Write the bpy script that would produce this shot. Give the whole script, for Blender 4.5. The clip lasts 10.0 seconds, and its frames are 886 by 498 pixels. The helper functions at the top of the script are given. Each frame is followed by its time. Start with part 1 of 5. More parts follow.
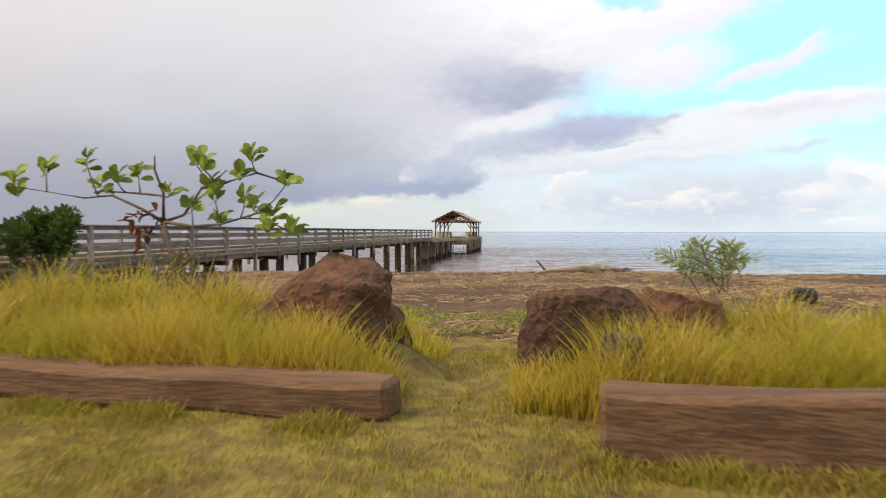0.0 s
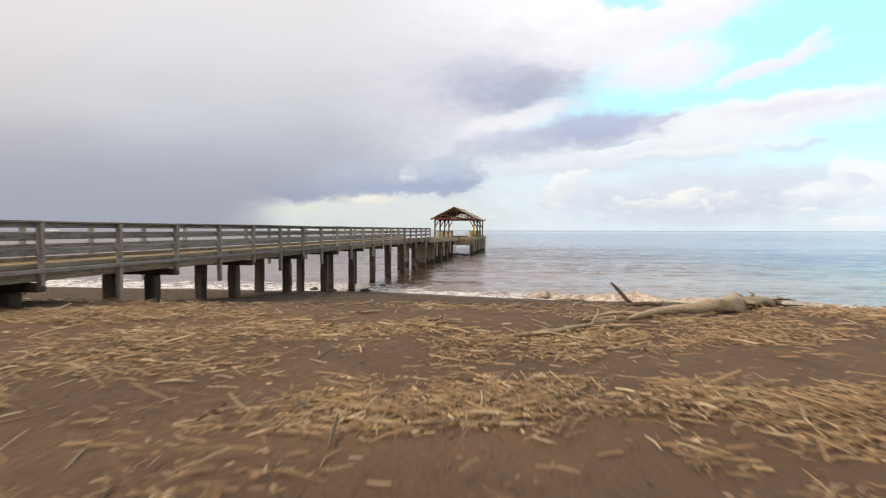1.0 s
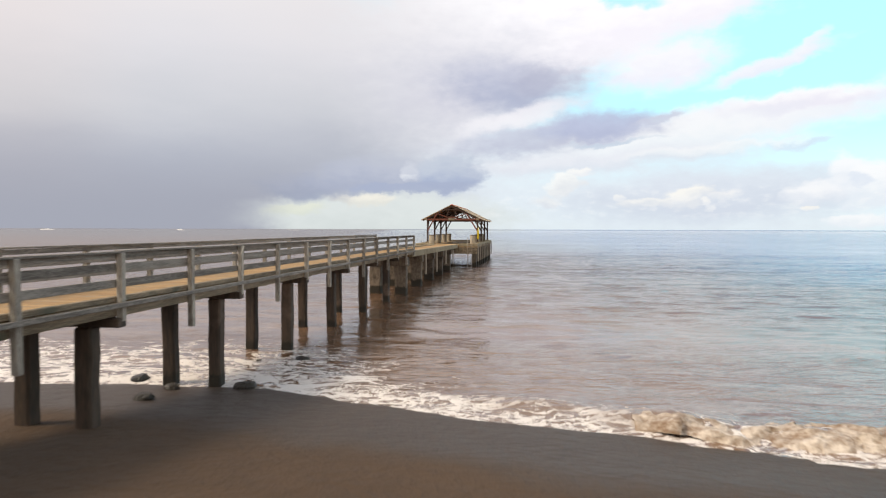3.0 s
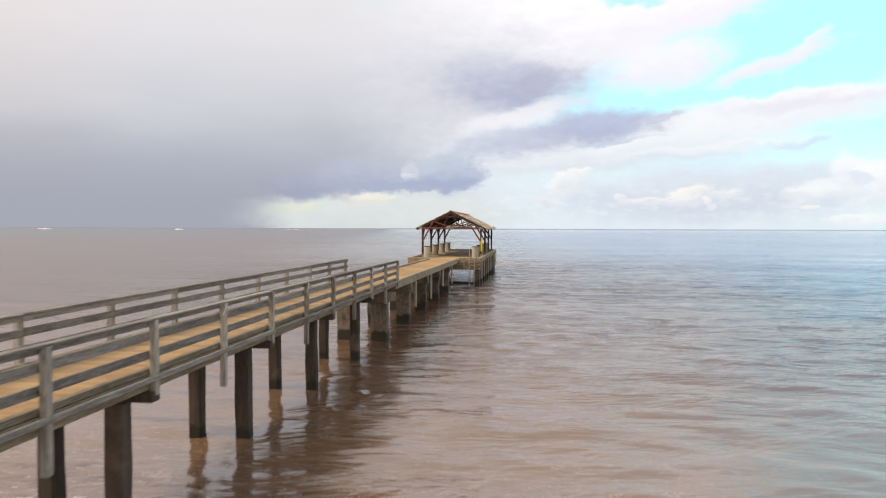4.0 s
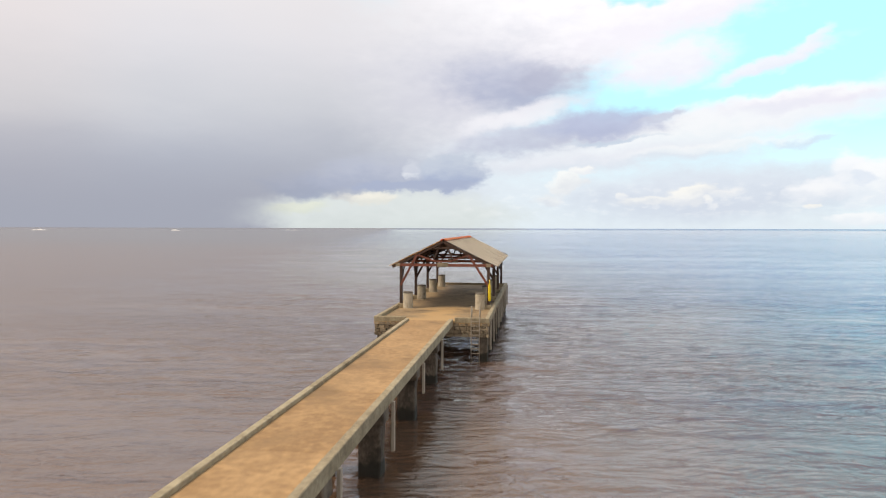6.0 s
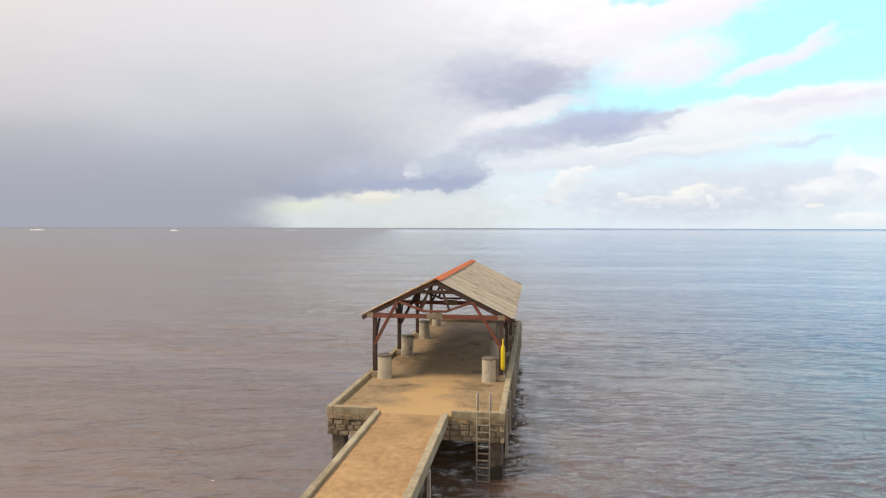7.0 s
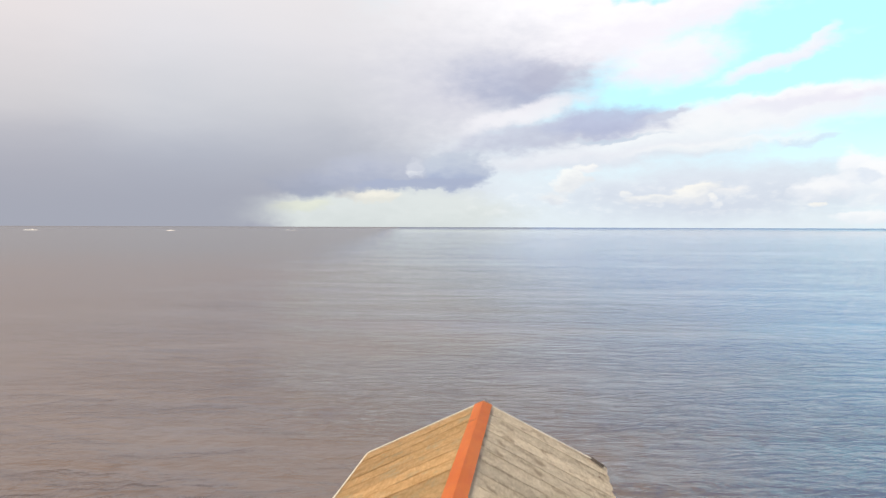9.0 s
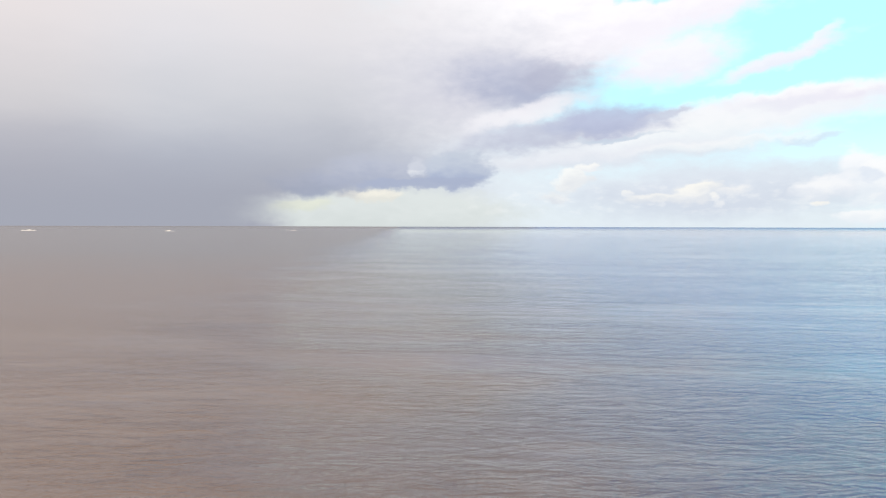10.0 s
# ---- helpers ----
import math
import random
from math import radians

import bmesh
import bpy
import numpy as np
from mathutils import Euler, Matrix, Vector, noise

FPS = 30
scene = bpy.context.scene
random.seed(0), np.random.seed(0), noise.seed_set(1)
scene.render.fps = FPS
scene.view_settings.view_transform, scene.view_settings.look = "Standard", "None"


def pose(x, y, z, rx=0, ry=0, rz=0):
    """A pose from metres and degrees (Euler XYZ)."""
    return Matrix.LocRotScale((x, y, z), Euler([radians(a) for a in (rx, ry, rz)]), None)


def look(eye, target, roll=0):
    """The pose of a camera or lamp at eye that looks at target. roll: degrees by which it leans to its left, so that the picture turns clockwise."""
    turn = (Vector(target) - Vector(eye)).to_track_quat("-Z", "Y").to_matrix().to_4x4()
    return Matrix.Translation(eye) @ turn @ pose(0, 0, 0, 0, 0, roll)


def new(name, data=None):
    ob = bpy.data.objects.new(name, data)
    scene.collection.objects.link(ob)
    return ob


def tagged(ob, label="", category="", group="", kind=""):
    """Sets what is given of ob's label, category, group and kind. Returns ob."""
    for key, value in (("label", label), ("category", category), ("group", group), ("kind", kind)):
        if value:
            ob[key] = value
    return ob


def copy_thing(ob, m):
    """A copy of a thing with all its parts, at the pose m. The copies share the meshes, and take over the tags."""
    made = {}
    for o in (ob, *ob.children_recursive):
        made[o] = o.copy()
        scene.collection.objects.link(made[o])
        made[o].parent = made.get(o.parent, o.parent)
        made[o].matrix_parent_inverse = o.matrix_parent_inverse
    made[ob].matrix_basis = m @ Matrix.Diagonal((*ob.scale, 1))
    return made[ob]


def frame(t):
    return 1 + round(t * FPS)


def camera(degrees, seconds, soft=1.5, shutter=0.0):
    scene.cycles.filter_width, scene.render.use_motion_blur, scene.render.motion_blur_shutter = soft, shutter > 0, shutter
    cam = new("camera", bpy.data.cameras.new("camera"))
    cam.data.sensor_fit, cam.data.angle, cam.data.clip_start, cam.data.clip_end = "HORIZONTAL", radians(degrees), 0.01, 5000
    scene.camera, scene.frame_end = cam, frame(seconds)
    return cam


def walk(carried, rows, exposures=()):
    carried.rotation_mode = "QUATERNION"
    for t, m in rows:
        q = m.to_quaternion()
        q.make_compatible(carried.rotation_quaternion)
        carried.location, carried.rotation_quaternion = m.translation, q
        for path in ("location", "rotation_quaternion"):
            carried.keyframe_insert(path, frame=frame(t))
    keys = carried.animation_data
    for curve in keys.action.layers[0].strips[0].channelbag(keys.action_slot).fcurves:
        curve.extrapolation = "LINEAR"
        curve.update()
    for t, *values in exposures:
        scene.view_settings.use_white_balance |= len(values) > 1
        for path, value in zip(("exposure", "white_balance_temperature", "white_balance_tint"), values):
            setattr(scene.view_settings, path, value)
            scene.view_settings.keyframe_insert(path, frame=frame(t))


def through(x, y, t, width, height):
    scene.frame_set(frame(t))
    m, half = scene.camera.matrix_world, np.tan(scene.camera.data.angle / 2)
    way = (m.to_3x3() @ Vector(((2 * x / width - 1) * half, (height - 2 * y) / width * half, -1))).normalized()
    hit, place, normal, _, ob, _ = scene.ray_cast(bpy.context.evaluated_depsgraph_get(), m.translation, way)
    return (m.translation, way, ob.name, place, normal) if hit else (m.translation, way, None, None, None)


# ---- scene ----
# World: x across the pier, y out to sea along it, z up from the sea's surface.
cam = camera(68.0, 10.0, soft=1.2, shutter=0.22)
PATH = [
    (0, pose(14.902, -63.793, 4.126, 88.440, -0.105, 7.680)),
    (0.1, pose(14.806, -62.944, 4.120, 88.432, -0.109, 7.686)),
    (0.2, pose(14.609, -61.255, 4.109, 88.416, -0.117, 7.697)),
    (0.3, pose(14.434, -59.929, 4.115, 88.405, -0.122, 7.705)),
    (0.6, pose(13.862, -56.301, 4.052, 88.372, -0.132, 7.725)),
    (1, pose(13.277, -51.118, 4.110, 88.332, -0.150, 7.748)),
    (1.5, pose(12.688, -45.440, 4.194, 88.299, -0.155, 7.772)),
    (2.1, pose(11.903, -37.943, 4.300, 88.263, -0.157, 7.784)),
    (3.3, pose(10.421, -23.583, 5.101, 88.220, -0.162, 7.822)),
    (3.5, pose(10.151, -21.053, 5.372, 88.203, -0.169, 7.834)),
    (4, pose(9.437, -14.624, 6.072, 88.149, -0.180, 7.864)),
    (4.5, pose(8.709, -8.155, 6.717, 88.109, -0.180, 7.911)),
    (5, pose(8.169, -2.229, 7.494, 88.105, -0.165, 7.945)),
    (5.5, pose(7.668, 3.908, 8.228, 88.102, -0.132, 7.954)),
    (5.7, pose(7.383, 6.464, 8.476, 88.099, -0.130, 7.962)),
    (6.8, pose(5.635, 22.842, 10.418, 88.056, -0.140, 8.072)),
    (7, pose(5.247, 26.083, 10.763, 88.039, -0.142, 8.096)),
    (7.5, pose(4.457, 33.613, 11.622, 87.999, -0.144, 8.156)),
    (8, pose(3.630, 41.665, 12.479, 87.965, -0.161, 8.230)),
    (8.5, pose(2.729, 49.838, 13.294, 87.944, -0.174, 8.278)),
    (9, pose(1.843, 57.841, 14.071, 87.923, -0.168, 8.323)),
    (9.5, pose(0.956, 65.843, 14.868, 87.900, -0.149, 8.383)),
    (10, pose(0.070, 73.845, 15.675, 87.867, -0.121, 8.458)),
]
walk(cam, PATH)

# ---- node helper ----
class Nodes:
    """Short spellings for building a node tree."""

    def __init__(self, tree):
        self.t = tree
        tree.nodes.clear()

    def put(self, socket, value):
        if isinstance(value, bpy.types.NodeSocket):
            self.t.links.new(value, socket)
        elif isinstance(value, (tuple, list)) and len(value) == 3 and len(socket.default_value) == 4:
            socket.default_value = (*value, 1)
        else:
            socket.default_value = value

    def node(self, kind, out=0, **ins):
        n = self.t.nodes.new(kind)
        for k, v in ins.items():
            self.put(n.inputs[k.replace("_", " ")], v)
        return n.outputs[out]

    def math(self, op, a, b=0.0, c=0.0, clamp=False):
        n = self.t.nodes.new("ShaderNodeMath")
        n.operation, n.use_clamp = op, clamp
        for s, v in zip(n.inputs, (a, b, c)):
            self.put(s, v)
        return n.outputs[0]

    def add(self, a, b):
        return self.math("ADD", a, b)

    def mul(self, a, b):
        return self.math("MULTIPLY", a, b)

    def sub(self, a, b):
        return self.math("SUBTRACT", a, b)

    def step(self, v, lo, hi, a=0.0, b=1.0):
        n = self.t.nodes.new("ShaderNodeMapRange")
        n.interpolation_type = "SMOOTHSTEP"
        for s, x in zip(n.inputs, (v, lo, hi, a, b)):
            self.put(s, x)
        return n.outputs[0]

    def mix(self, f, a, b, blend="MIX"):
        n = self.t.nodes.new("ShaderNodeMix")
        n.data_type, n.blend_type = "RGBA", blend
        self.put(n.inputs[0], f), self.put(n.inputs[6], a), self.put(n.inputs[7], b)
        return n.outputs[2]

    def xyz(self, v):
        n = self.t.nodes.new("ShaderNodeSeparateXYZ")
        self.put(n.inputs[0], v)
        return n.outputs

    def join(self, x, y, z):
        n = self.t.nodes.new("ShaderNodeCombineXYZ")
        for s, v in zip(n.inputs, (x, y, z)):
            self.put(s, v)
        return n.outputs[0]

    def noise(self, v, scale, detail=4.0, rough=0.55, warp=0.0):
        n = self.t.nodes.new("ShaderNodeTexNoise")
        self.put(n.inputs["Vector"], v)
        n.inputs["Scale"].default_value, n.inputs["Detail"].default_value = scale, detail
        n.inputs["Roughness"].default_value, n.inputs["Distortion"].default_value = rough, warp
        return n.outputs["Fac"]

    def stretch(self, v, sx, sy, sz):
        n = self.t.nodes.new("ShaderNodeVectorMath")
        n.operation = "MULTIPLY"
        self.put(n.inputs[0], v)
        n.inputs[1].default_value = (sx, sy, sz)
        return n.outputs[0]

    def bump(self, height, strength, distance):
        n = self.t.nodes.new("ShaderNodeBump")
        self.put(n.inputs["Height"], height)
        n.inputs["Strength"].default_value, n.inputs["Distance"].default_value = strength, distance
        return n.outputs[0]


# ---- sky: a broken cloud deck over blue, darker to port, and a low soft sun behind it ----
world = bpy.data.worlds.new("sky")
scene.world = world
world.use_nodes = True
w = Nodes(world.node_tree)
SUN_AZ, SUN_EL = radians(-113), radians(52)          # from the +y axis, to the right
blue = w.t.nodes.new("ShaderNodeTexSky")
blue.sky_type, blue.sun_disc, blue.sun_elevation, blue.sun_rotation = "NISHITA", False, SUN_EL, SUN_AZ
blue = blue.outputs[0]
way = w.node("ShaderNodeTexCoord", "Generated")
dx, dy, dz = w.xyz(way)
az = w.mul(w.math("ARCTAN2", dx, dy), 57.2958)
el = w.mul(w.math("ARCSINE", dz), 57.2958)
flat = w.join(w.mul(az, 0.05), w.mul(el, 0.13), 0.0)
big = w.noise(flat, 1.3, 6, 0.55, 0.3)
mid = w.noise(flat, 4.0, 6, 0.6, 0.2)
fine = w.noise(w.stretch(flat, 1.3, 1, 1), 11.0, 3, 0.5)
rag = w.add(w.mul(w.sub(mid, 0.5), 1.5), w.mul(w.sub(fine, 0.5), 1.1))


# the banks' outlines are drawn through a billowing warp, coarse and fine
billow = w.join(w.mul(az, 0.20), w.mul(el, 0.40), 2.0)
curl_a, curl_b = w.noise(billow, 1.0, 3, 0.5), w.noise(w.stretch(billow, 1, 1, -4.0), 1.15, 3, 0.5)
puffy = w.join(w.mul(az, 0.75), w.mul(el, 1.1), 5.0)
puff_a, puff_b = w.noise(puffy, 1.0, 3, 0.55), w.noise(w.stretch(puffy, 1, 1, -3.0), 1.1, 3, 0.55)
az_w = w.add(az, w.add(w.mul(w.sub(curl_a, 0.5), 5.0), w.mul(w.sub(puff_a, 0.5), 1.9)))
el_w = w.add(el, w.add(w.mul(w.sub(curl_b, 0.5), 1.7), w.mul(w.sub(puff_b, 0.5), 0.95)))


def bank_group():
    """One bank of cloud laid over what lies under it, as a node group."""
    tree = bpy.data.node_groups.new("cloud_bank", "ShaderNodeTree")
    g = Nodes(tree)
    for name, kind in (("under", "NodeSocketColor"), ("top", "NodeSocketColor"), ("base", "NodeSocketColor"), ("x", "NodeSocketFloat"), ("y", "NodeSocketFloat"), ("rag", "NodeSocketFloat"), ("cos", "NodeSocketFloat"), ("sin", "NodeSocketFloat"), ("ra", "NodeSocketFloat"), ("re", "NodeSocketFloat"), ("a", "NodeSocketFloat"), ("e", "NodeSocketFloat"), ("ragged", "NodeSocketFloat"), ("outer", "NodeSocketFloat"), ("inner", "NodeSocketFloat"), ("depth", "NodeSocketFloat")):
        tree.interface.new_socket(name, in_out="INPUT", socket_type=kind)
    tree.interface.new_socket("sky", in_out="OUTPUT", socket_type="NodeSocketColor")
    k = tree.nodes.new("NodeGroupInput").outputs
    x, y = g.sub(k["x"], k["a"]), g.sub(k["y"], k["e"])
    u = g.math("DIVIDE", g.add(g.mul(x, k["cos"]), g.mul(y, k["sin"])), k["ra"])
    v = g.math("DIVIDE", g.sub(g.mul(y, k["cos"]), g.mul(x, k["sin"])), k["re"])
    d = g.add(g.math("SQRT", g.add(g.mul(u, u), g.mul(v, v))), g.mul(k["rag"], k["ragged"]))
    inside = g.mul(g.step(d, k["outer"], k["inner"]), k["depth"])
    tone = g.mix(g.step(g.add(v, g.mul(k["rag"], 1.1)), -0.85, 0.75), k["base"], k["top"])
    tree.links.new(g.mix(inside, k["under"], tone), tree.nodes.new("NodeGroupOutput").inputs[0])
    return tree


BANK = bank_group()


def bank(under, a, e, ra, re, turn, soft, ragged, top, base, depth):
    """Lay one bank of cloud over the sky: its middle, half-sizes, tilt, edge, lit top and shaded base."""
    g = w.t.nodes.new("ShaderNodeGroup")
    g.node_tree = BANK
    values = dict(under=under, top=top, base=base, x=az_w, y=el_w, rag=rag, cos=math.cos(radians(turn)), sin=math.sin(radians(turn)), ra=ra, re=re, a=a, e=e, ragged=ragged * 0.8, outer=1.0 + soft * 0.9, inner=1.0 - soft * 0.9, depth=depth)
    for name, value in values.items():
        w.put(g.inputs[name], value)
    return g.outputs[0]


# clear blue, milky towards the sea; away from the view the deck closes to a plain broken overcast
clear = w.mix(w.step(el, 0.0, 10.0), (0.70, 0.92, 0.98), (0.48, 0.91, 1.0))
clear = w.mix(w.step(el, 16.0, 40.0), clear, (0.28, 0.50, 0.88))
clear = w.mix(0.05, clear, blue)
overcast = w.mix(w.step(big, 0.35, 0.65), (0.56, 0.55, 0.53), (0.86, 0.83, 0.79))
starboard = w.mul(w.step(az, 0, 25), w.step(az, 75, 45))
cover = w.mul(w.step(w.add(el, w.add(w.mul(rag, 4.0), w.mul(starboard, -3.0))), 19, 27), w.sub(1.0, w.mul(starboard, w.step(big, 0.66, 0.42, 0.40, 0.80))))
cover = w.math("MAXIMUM", cover, w.math("MAXIMUM", w.step(az, 42, 75), w.step(az, -60, -100)))
sky = w.mix(cover, clear, overcast)
# high thin cloud: bright white sheets over the middle, and a veil to the right
sky = bank(sky, -0.2, -0.6, 34.0, 6.3, 0, 0.5, 0.2, (0.80, 0.86, 0.92), (0.77, 0.82, 0.86), 0.9)
sky = bank(sky, 1.2, 17.6, 16.8, 5.2, 9, 0.32, 0.30, (1.10, 1.07, 1.09), (0.97, 0.94, 1.0), 1)
sky = bank(sky, 10.8, 17.2, 8.6, 1.5, 9, 0.5, 0.45, (1.03, 1.0, 1.03), (0.96, 0.92, 0.99), 1)
sky = bank(sky, 10.8, 13.2, 4.2, 1.7, 10, 0.6, 0.45, (1, 0.97, 1), (0.93, 0.90, 0.98), 0.95)
sky = bank(sky, 7.6, 18.9, 3.0, 0.95, -4, 0.4, 0.4, (0.46, 0.9, 1), (0.55, 0.95, 1), 0.95)
sky = bank(sky, -4.6, 9.0, 4.4, 0.55, 4, 0.8, 0.4, (0.80, 0.95, 1), (0.80, 0.93, 0.99), 0.75)
sky = bank(sky, 18.2, 12.5, 4.4, 0.55, 15, 0.6, 0.5, (0.97, 0.93, 0.98), (0.90, 0.88, 0.96), 0.9)
sky = bank(sky, 21.6, 13.9, 1.3, 0.55, 35, 0.6, 0.5, (0.98, 0.95, 0.98), (0.92, 0.92, 0.98), 0.75)
sky = bank(sky, 15.5, 8.3, 12.6, 1.5, 7, 0.5, 0.30, (0.98, 0.95, 0.98), (0.90, 0.90, 0.96), 0.95)
sky = bank(sky, 20.5, 9.75, 6.2, 0.75, 3, 0.5, 0.45, (1, 0.98, 1), (0.86, 0.83, 0.93), 0.95)
sky = bank(sky, 18.2, 9.1, 2.6, 0.40, 5, 0.7, 0.4, (0.82, 0.82, 0.92), (0.80, 0.80, 0.91), 0.7)
sky = bank(sky, 8.5, 7.0, 12.5, 1.7, 5, 0.6, 0.30, (0.94, 0.95, 0.97), (0.86, 0.91, 0.95), 0.9)
sky = bank(sky, 5.0, 5.7, 13.0, 0.8, 3, 0.7, 0.4, (0.84, 0.85, 0.91), (0.74, 0.78, 0.86), 0.85)
sky = bank(sky, 14.5, 6.4, 6.4, 0.35, 4, 0.6, 0.5, (0.96, 0.96, 0.97), (0.88, 0.92, 0.95), 0.7)
sky = bank(sky, 20.7, 6.6, 1.9, 0.20, 5, 0.9, 0.3, (0.68, 0.78, 0.90), (0.68, 0.78, 0.90), 0.7)
# a pale violet sheet between the white cloud and the rain
sky = bank(sky, -12.0, 11.5, 13.5, 8.5, 0, 0.6, 0.20, (0.90, 0.88, 0.92), (0.79, 0.80, 0.86), 1)
# the rain mass fills the left: pale and warm above, slate towards the sea, with no outline of its own
lift = w.add(el, w.add(w.mul(w.sub(big, 0.5), 3.4), w.add(w.mul(w.sub(mid, 0.5), 1.3), w.mul(w.add(az, 20.0), -0.02))))
mass = w.mix(w.step(lift, 0.5, 6.5), (0.385, 0.395, 0.475), (0.475, 0.495, 0.57))
mass = w.mix(w.step(lift, 5.0, 11.0), mass, (0.65, 0.655, 0.70))
mass = w.mix(w.step(lift, 9.5, 16.0), mass, (0.78, 0.76, 0.795))
mass = w.mix(w.step(lift, 14.0, 20.0), mass, (0.85, 0.81, 0.825))
mass = w.mix(w.mul(w.step(az, -30.0, -42.0), w.step(az, -75.0, -60.0)), mass, w.mix(1.0, mass, (1.03, 0.985, 0.955), "MULTIPLY"))
reach = w.add(az, w.add(w.mul(rag, 2.2), w.mul(w.sub(el, 9.0), 0.10)))
sky = w.mix(w.mul(w.step(reach, -2.0, -19.0), w.step(az, -178, -120)), sky, mass)
# grey-violet banks in front of the white
sky = bank(sky, -5.4, 12.0, 8.0, 3.0, 0, 0.9, 0.35, (0.66, 0.66, 0.75), (0.66, 0.65, 0.74), 0.65)
sky = bank(sky, -1.6, 12.0, 5.8, 2.1, -3, 0.6, 0.35, (0.56, 0.58, 0.71), (0.43, 0.465, 0.62), 0.85)
sky = bank(sky, 0.6, 12.6, 2.6, 1.1, 8, 0.7, 0.35, (0.46, 0.47, 0.60), (0.46, 0.47, 0.60), 0.55)
sky = bank(sky, -0.8, 9.55, 5.2, 0.75, 14, 0.6, 0.35, (0.95, 0.92, 0.96), (0.93, 0.92, 0.96), 0.8)
sky = bank(sky, 1.2, 7.75, 8.4, 1.15, 6, 0.55, 0.35, (0.62, 0.635, 0.75), (0.53, 0.55, 0.68), 0.85)
sky = bank(sky, 5.6, 8.55, 4.4, 1.15, 4, 0.5, 0.30, (0.52, 0.555, 0.735), (0.47, 0.51, 0.69), 0.85)
sky = bank(sky, 10.2, 8.9, 1.9, 0.28, 10, 0.5, 0.4, (0.62, 0.64, 0.76), (0.62, 0.64, 0.76), 0.75)
sky = bank(sky, 6.2, 7.2, 3.6, 0.20, 7, 0.5, 0.4, (0.58, 0.67, 0.79), (0.58, 0.67, 0.79), 0.7)
# the bright strip under the mass, down to the sea, with cream tops
sky = bank(sky, -13.2, 1.0, 11.4, 2.05, 0, 0.30, 0.15, (0.76, 0.80, 0.79), (0.70, 0.745, 0.735), 0.97)
sky = bank(sky, -15.0, 2.55, 3.2, 0.42, 0, 0.35, 0.6, (0.94, 0.90, 0.80), (0.80, 0.79, 0.73), 0.9)
sky = bank(sky, -20.6, 1.55, 2.6, 0.55, 8, 0.5, 0.6, (0.80, 0.82, 0.70), (0.74, 0.77, 0.68), 0.85)
# slate edge of the mass over the strip, and the blue-grey cloud that leans out of it
sky = bank(sky, -19.6, 3.35, 3.9, 0.95, -4, 0.5, 0.35, (0.42, 0.45, 0.56), (0.36, 0.40, 0.52), 0.85)
sky = bank(sky, -13.5, 4.6, 5.0, 1.35, 3, 0.6, 0.30, (0.52, 0.55, 0.66), (0.43, 0.47, 0.60), 0.85)
sky = bank(sky, -7.4, 4.75, 2.9, 1.75, 6, 0.25, 0.35, (0.58, 0.63, 0.73), (0.42, 0.48, 0.64), 1)
sky = bank(sky, -10.2, 3.45, 5.2, 0.50, 0, 0.28, 0.30, (0.42, 0.47, 0.62), (0.41, 0.46, 0.61), 0.9)
sky = bank(sky, -10.9, 4.9, 0.95, 0.62, 35, 0.5, 0.6, (0.84, 0.86, 0.91), (0.74, 0.77, 0.84), 0.4)
sky = bank(sky, -11.2, 4.55, 0.75, 0.30, 5, 0.6, 0.6, (0.88, 0.89, 0.92), (0.74, 0.77, 0.84), 0.5)
# cumulus along the right of the horizon
sky = bank(sky, 2.6, 3.8, 1.44, 0.83, 20, 0.3, 0.6, (1, 1, 0.97), (0.88, 0.88, 0.87), 0.95)
sky = bank(sky, 4.2, 4.85, 0.75, 0.42, 20, 0.35, 0.6, (1, 0.98, 0.95), (0.9, 0.9, 0.92), 0.85)
sky = bank(sky, 1.2, 2.4, 1.3, 0.45, 0, 0.5, 0.7, (0.90, 0.90, 0.89), (0.78, 0.80, 0.84), 0.8)
sky = bank(sky, 14.5, 2.9, 12.0, 2.2, 2, 0.6, 0.30, (0.75, 0.79, 0.87), (0.66, 0.71, 0.81), 0.9)
sky = bank(sky, 14.0, 2.2, 0.6, 0.3, 10, 0.4, 0.6, (0.97, 0.95, 0.92), (0.84, 0.86, 0.9), 0.8)
sky = bank(sky, 6.8, 2.6, 0.5, 0.3, 10, 0.4, 0.6, (0.95, 0.94, 0.92), (0.84, 0.86, 0.9), 0.75)
sky = bank(sky, 12.3, 2.75, 1.95, 0.86, 12, 0.3, 0.7, (1, 0.97, 0.91), (0.80, 0.82, 0.86), 0.9)
sky = bank(sky, 8.9, 2.1, 2.3, 0.42, 4, 0.45, 0.7, (0.93, 0.92, 0.90), (0.77, 0.80, 0.85), 0.85)
sky = bank(sky, 15.4, 2.9, 1.0, 0.42, 12, 0.5, 0.6, (0.92, 0.91, 0.91), (0.80, 0.83, 0.88), 0.8)
sky = bank(sky, 23.4, 4.2, 1.67, 1.44, -10, 0.3, 0.5, (0.98, 0.98, 1), (0.84, 0.88, 0.94), 0.95)
sky = bank(sky, 25.6, 3.2, 1.95, 1.72, 0, 0.3, 0.5, (0.99, 0.99, 1), (0.82, 0.87, 0.93), 0.95)
sky = bank(sky, 21.3, 2.75, 1.95, 0.98, 8, 0.35, 0.6, (0.96, 0.96, 0.98), (0.78, 0.82, 0.89), 0.9)
sky = bank(sky, 25.0, 0.75, 1.7, 0.50, 0, 0.4, 0.6, (0.97, 0.97, 0.98), (0.84, 0.88, 0.93), 0.85)
